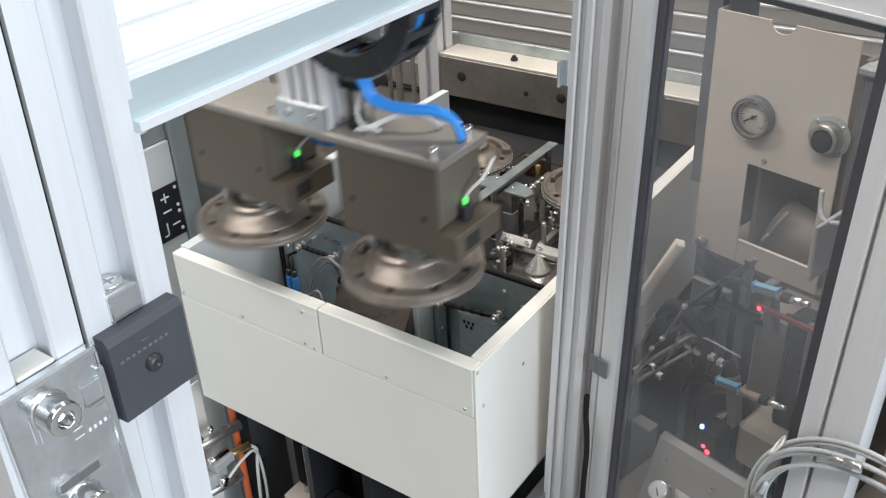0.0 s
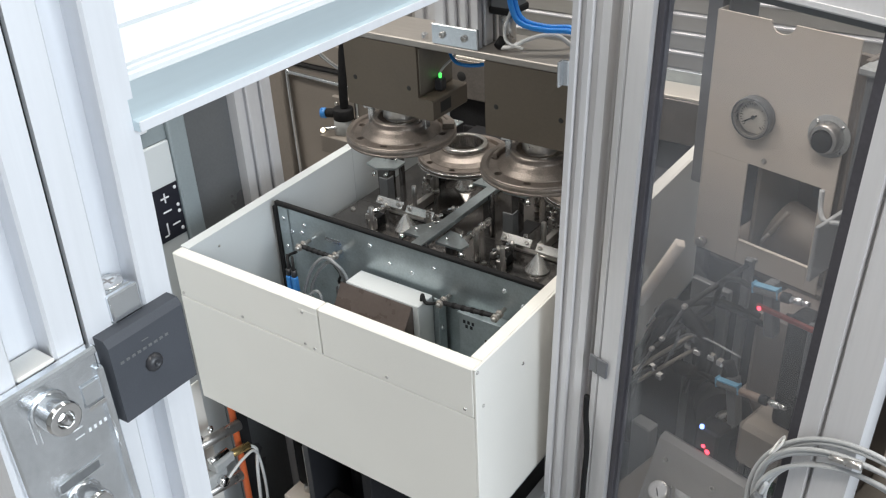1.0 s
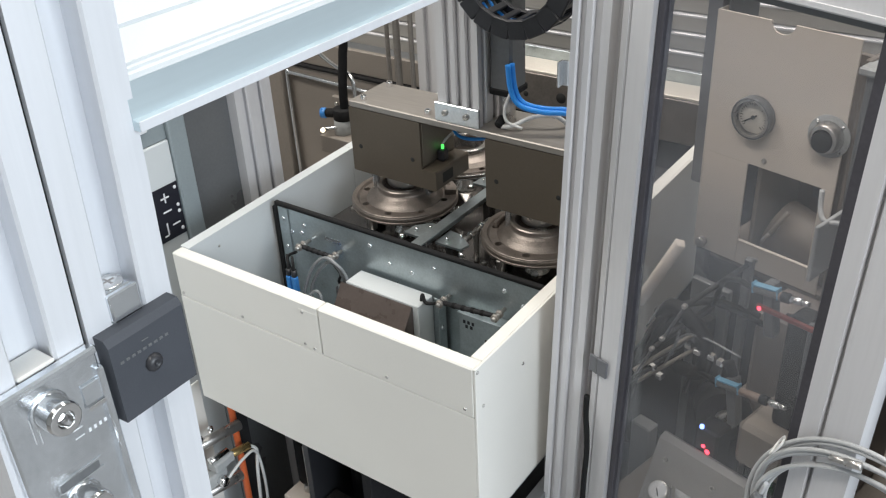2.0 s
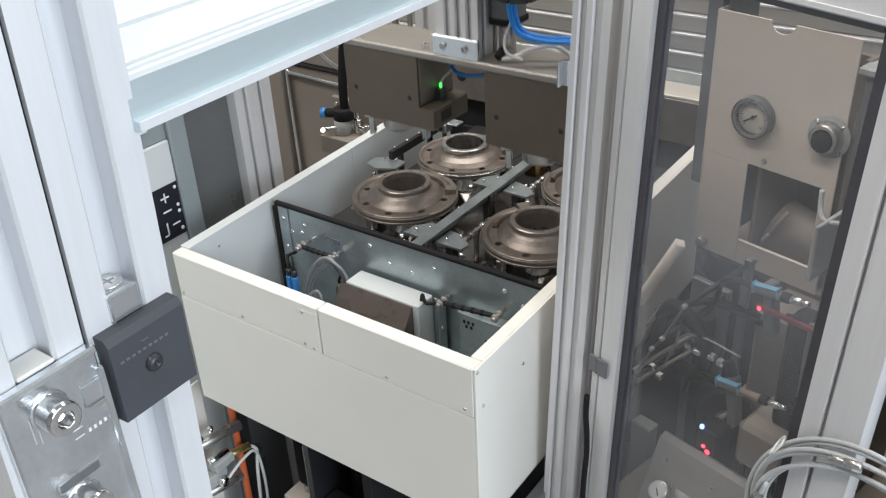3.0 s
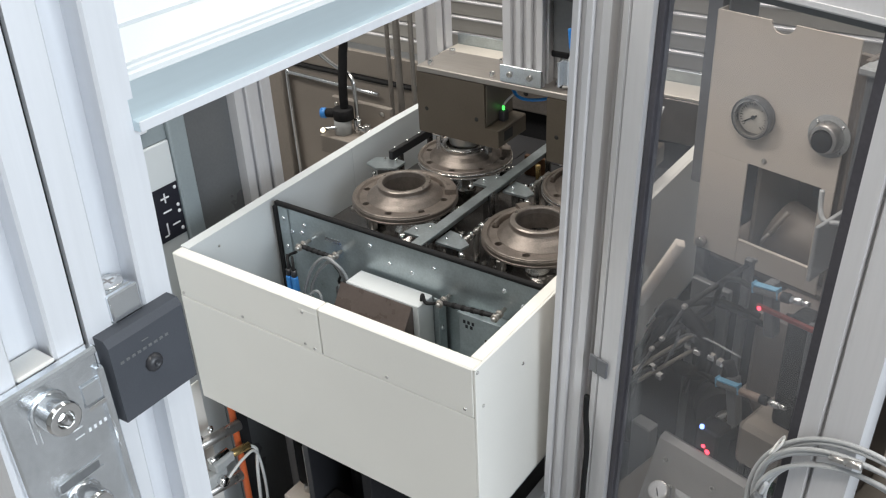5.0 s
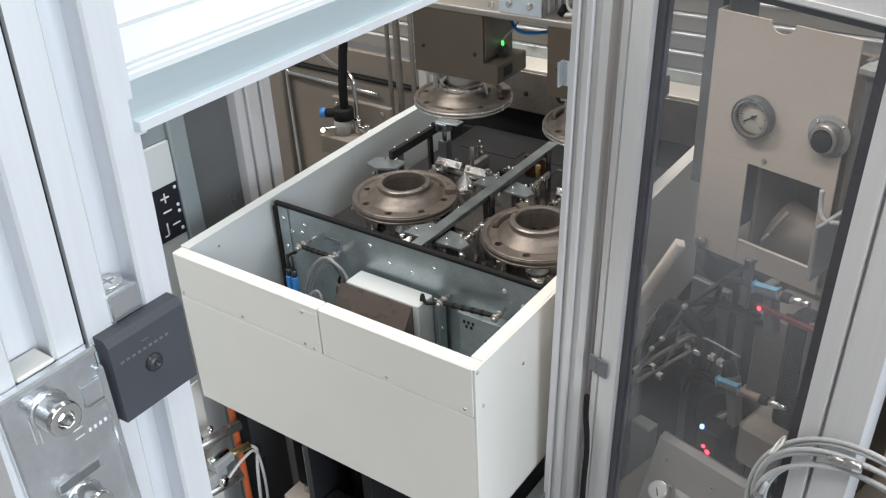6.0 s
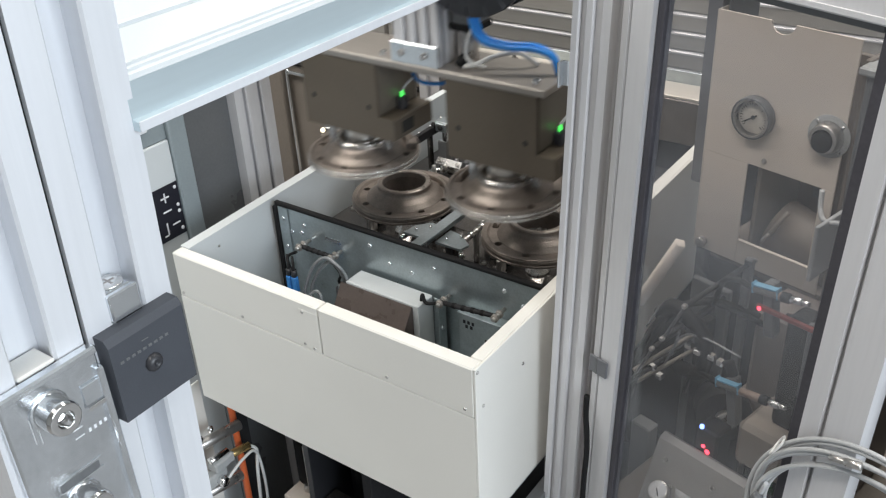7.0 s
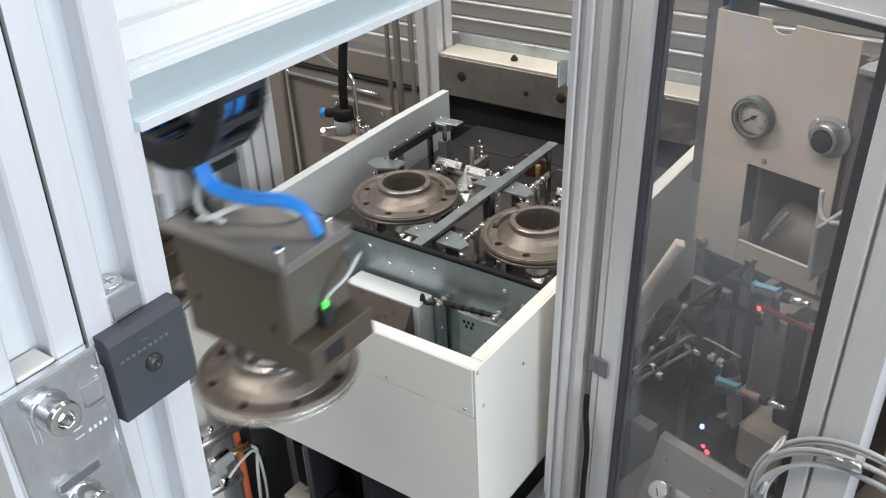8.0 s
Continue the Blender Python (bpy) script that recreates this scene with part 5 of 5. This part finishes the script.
part("plug", C(((0.356, -0.034, 0.941), (0.374, -0.034, 0.946), 0.0045), ((0.340, -0.034, 0.9365), (0.356, -0.034, 0.941), 0.0034), seg=14), STEEL, coil, "steel plug")
part("drop", T([(0.276, -0.03, 0.85), (0.268, -0.03, 0.82), (0.262, -0.03, 0.79), (0.262, -0.03, 0.72)], 0.0028), GREY_CABLE, coil)
part("connector", C(((0.272, -0.036, 0.832), (0.262, -0.036, 0.808), 0.0065), seg=14), SLATE, coil, "dark connector")
part("tag", B((0.238, 0.252, -0.03, -0.024, 0.765, 0.790), b=0.003), material("green_tag", (0.06, 0.42, 0.08), 0.5), coil, "green plug")

# ---- gripper ----
# lighter than BRONZE: daylight on the blocks' window side, put into the colour
CAP = material("brown_plate_daylit_tone", (0.165, 0.145, 0.12), 0.4, 0.3, vary=0.1, scale=12)
GX, GY = -0.265, 0.053


def gripper_unit(parent, x):
    """One gripper: a block with its jaw housing, fingers, sensor and screws. x: centre of the flange it holds."""
    y0, y1 = GY - 0.049, GY + 0.049
    out = [(x - 0.075, 1.052), (x - 0.073, 1.05), (x + 0.102, 1.05), (x + 0.104, 1.052), (x + 0.104, 1.083), (x + 0.102, 1.085), (x + 0.075, 1.085), (x + 0.075, 1.168), (x + 0.0735, 1.1695), (x - 0.0735, 1.1695), (x - 0.075, 1.168)]
    body = part("gripper_body", prism(bmesh.new(), out, "y", y0, y1), BRONZE, parent, "brown anodised gripper block")
    for dx in (-0.055, 0.057):
        part("screw_hole", C(((x + dx, y0 - 0.0003, 1.099), (x + dx, y0 + 0.001, 1.099), 0.0042)), INK, body, "dark screw hole")
    part("window", B((x + 0.1035, x + 0.1043, y0 + 0.02, y0 + 0.05, 1.058, 1.077), b=0.0003), INK, parent, "dark slot in the housing")
    part("cap", B((x + 0.0755, x + 0.0775, y0 + 0.004, y1 - 0.004, 1.09, 1.166), b=0.0008), CAP, body, "side plate, lighter to put daylight in its colour")
    sensor = part("sensor", B((x + 0.078, x + 0.092, GY - 0.008, GY + 0.008, 1.0855, 1.106), b=0.002), BLACK, parent, "black sensor plug")
    part("sensor_light", C(((x + 0.085, GY, 1.106), (x + 0.085, GY, 1.114), 0.0026)), GREEN_LED, sensor, "lit green sensor light")
    part("sensor_cable", T([(x + 0.085, GY, 1.115), (x + 0.090, GY + 0.006, 1.124), (x + 0.100, GY + 0.02, 1.138), (x + 0.098, GY + 0.045, 1.152)], 0.0022), WHITE_CABLE, sensor, "pale cable")
    for a in (6, 105, 204):
        jaw = part("jaw", B((0.018, 0.062, -0.009, 0.009, 1.037, 1.0495), (0.0458, 0.055, -0.008, 0.008, 1.005, 1.0372)), ZINC, parent, "bright steel gripping finger")
        jaw.matrix_basis = pose(x - 0.004, GY, 0, 0, 0, a)
    part("spigot", lathe(bmesh.new(), [(0, 1.0195), (0.026, 1.0195), (0.030, 1.024), (0.030, 1.0495), (0, 1.0495)], (x - 0.004, GY, 0), 28), STEEL, parent)


def build_gripper():
    g = thing("double_gripper", "double gripper head with two brown blocks on a grey carrier plate", "gripper")
    part("carrier_plate", B((-0.478, -0.040, GY - 0.0495, GY + 0.0495, 1.170, 1.1815), b=0.0015), PLATE, g, "brushed grey carrier plate")
    for x in FX:
        gripper_unit(g, x + 0.004)
    for x, y in ((-0.06, -0.036), (-0.06, 0.036), (-0.455, -0.036), (-0.455, 0.036), (-0.195, -0.02), (-0.32, -0.036), (-0.34, 0.03)):
        bm = bmesh.new()
        socket_screw(bm, (x, GY + y, 1.1815), (0, 0, 1), 0.0058, 0.009)
        part("cap_screw", bm, CHROME, g, "bright cap screw")
    col = part("lift_column", prism(bmesh.new(), slot_profile(-0.293, -0.2155, GY - 0.043, GY + 0.03, [("-y", -0.276, -0.268), ("-y", -0.256, -0.248), ("-y", -0.236, -0.228), ("+x", GY - 0.03, GY - 0.022), ("+x", GY, GY + 0.008)], depth=0.008), "z", 1.182, 2.05), ALU, g, "slotted aluminium lift column")
    shoe = part("foot_bracket", B((-0.2965, -0.213, GY - 0.0495, GY - 0.0435, 1.182, 1.2135), b=0.001), ZINC, g, "bright foot bracket")
    for x in (-0.276, -0.236):
        bm = bmesh.new()
        socket_screw(bm, (x, GY - 0.0495, 1.198), (0, -1, 0), 0.005, 0.004)
        part("screw", bm, STEEL, shoe)
    cylinder = part("lift_cylinder", B((-0.2095, -0.170, GY - 0.02, GY + 0.025, 1.235, 2.05), b=0.004), SLATE, g, "dark grey lift cylinder")
    part("rod_end", C(((-0.19, GY, 1.182), (-0.19, GY, 1.235), 0.013)), STEEL, g)
    part("rod_collar", B((-0.2105, -0.168, GY - 0.022, GY + 0.027, 1.232, 1.243), b=0.002), RUBBER, g)
    part("joint_knob", C(((-0.187, GY - 0.033, 1.188), (-0.187, GY - 0.018, 1.196), 0.007)), RUBBER, g)
    for k in range(2):
        o = 0.0085 * k
        part("air_hose", T([(-0.168 + 0.3 * o, GY - 0.034 + o, 1.29), (-0.163 + 0.3 * o, GY - 0.034 + o, 1.252), (-0.150 + 0.2 * o, GY - 0.030 + o, 1.228 + 0.2 * o), (-0.118, GY - 0.018 + o, 1.219 + 0.3 * o), (-0.085, GY - 0.002 + o, 1.217 + 0.3 * o), (-0.062, GY + 0.008 + 0.6 * o, 1.207), (-0.052, GY + 0.012 + 0.5 * o, 1.183)], 0.0042, 10), BLUE, g, "blue air hose")
    part("sensor_lead", T([(-0.182, GY - 0.03, 1.186), (-0.165, GY - 0.026, 1.19), (-0.145, GY - 0.004, 1.199), (-0.115, GY + 0.012, 1.203), (-0.095, GY + 0.03, 1.184)], 0.0035), WHITE_CABLE, g, "pale cable")
    part("sensor_lead", T([(-0.172, GY - 0.02, 1.24), (-0.178, GY - 0.028, 1.215), (-0.172, GY - 0.03, 1.196), (-0.15, GY - 0.022, 1.187)], 0.0025), WHITE_CABLE, g, "pale cable")
    part("cross_hose", T([(-0.325, GY + 0.03, 1.15), (-0.29, GY + 0.005, 1.135), (-0.245, GY + 0.005, 1.138), (-0.205, GY + 0.03, 1.15)], 0.0032), BLUE, g, "blue air hose")
    return g


def build_chain():
    """A hanging loop of drag chain, link by link."""
    chain = thing("drag_chain", "black plastic drag chain hanging in a loop", "cable chain")
    r, zc, yc, xl = 0.086, 1.384, GY - 0.072, -0.213
    way = [(xl, zc + 0.024 * k) for k in range(20, 0, -1)]
    way += [(xl + r - r * math.cos(radians(a)), zc - r * math.sin(radians(a))) for a in range(0, 181, 18)]
    way += [(xl + 2 * r, zc + 0.024 * k) for k in range(1, 21)]
    for (xa, za), (xb, zb) in zip(way, way[1:]):
        cx, cz, a = (xa + xb) / 2, (za + zb) / 2, math.atan2(zb - za, xb - xa)
        m = Matrix.Translation((cx, yc, cz)) @ Matrix.Rotation(-a, 4, "Y")
        bm = bmesh.new()
        for y in (-0.028, 0.020):
            cbox(bm, -0.0145, 0.0145, y, y + 0.008, -0.014, 0.014, b=0.004, m=m)
        cbox(bm, -0.005, 0.005, -0.0205, 0.0205, 0.009, 0.0135, b=0.001, m=m)
        cbox(bm, -0.005, 0.005, -0.0205, 0.0205, -0.0135, -0.009, b=0.001, m=m)
        part("link", bm, BLACK, chain)
    for k in range(5):
        o = -0.015 + 0.0075 * k
        pts = [(x, yc + o, z) for x, z in way[::4]]
        part("hose", T(pts, 0.0036, 7, 4), BLUE if k % 2 else BLACK, chain, "hose inside the chain")
    return chain


gripper = build_gripper()
chain = build_chain()
chain_rest = chain.matrix_basis.copy()

# ---- travel of the gripper: seconds, metres along the tray, metres up ----
TRAVEL = [(0.0, 0.0, 0.0), (0.2, 0.112, 0.002), (0.5, 0.245, 0.004), (0.8, 0.336, 0.005), (1.0, 0.343, 0.001), (1.2, 0.342, -0.034), (1.4, 0.341, -0.084),
          (1.5, 0.341, -0.102), (1.7, 0.340, -0.121), (1.9, 0.340, -0.125), (2.45, 0.340, -0.125), (2.8, 0.341, -0.065), (3.0, 0.343, -0.016), (3.1, 0.343, -0.002), (3.3, 0.347, 0.003),
          (3.5, 0.375, 0.005), (3.8, 0.497, 0.008), (4.0, 0.542, 0.008), (4.2, 0.542, 0.004), (4.5, 0.540, -0.055), (4.7, 0.538, -0.102), (4.9, 0.537, -0.125),
          (5.4, 0.536, -0.125), (5.8, 0.535, -0.045), (6.0, 0.537, -0.002), (6.15, 0.538, 0.006), (6.3, 0.534, 0.009), (6.5, 0.492, 0.010), (7.0, 0.240, 0.005), (7.5, -0.003, 0.0), (7.8, -0.160, -0.001), (8.0, -0.260, -0.002)]


def motions():
    walk(gripper, [(t, pose(0, y, z)) for t, y, z in TRAVEL])
    walk(chain, [(t, pose(0, y, 0.45 * z)) for t, y, z in TRAVEL])
    for ob, x in zip(fronts, FX):
        rows = [(t, pose(x, GY + y, FZ + 0.125 + z)) for t, y, z in TRAVEL if t <= 2.2]
        walk(ob, rows + [(2.3, pose(x, FY[0] - 0.001, FZ)), (8.0, pose(x, FY[0] - 0.001, FZ))])
    for ob, x in zip(rears, FX):
        rows = [(t, pose(x, GY + y, FZ + 0.125 + z)) for t, y, z in TRAVEL if t >= 5.3]
        start = pose(x, GY + 0.536, FZ)
        walk(ob, [(0.0, start), (5.2, start)] + rows)

motions()
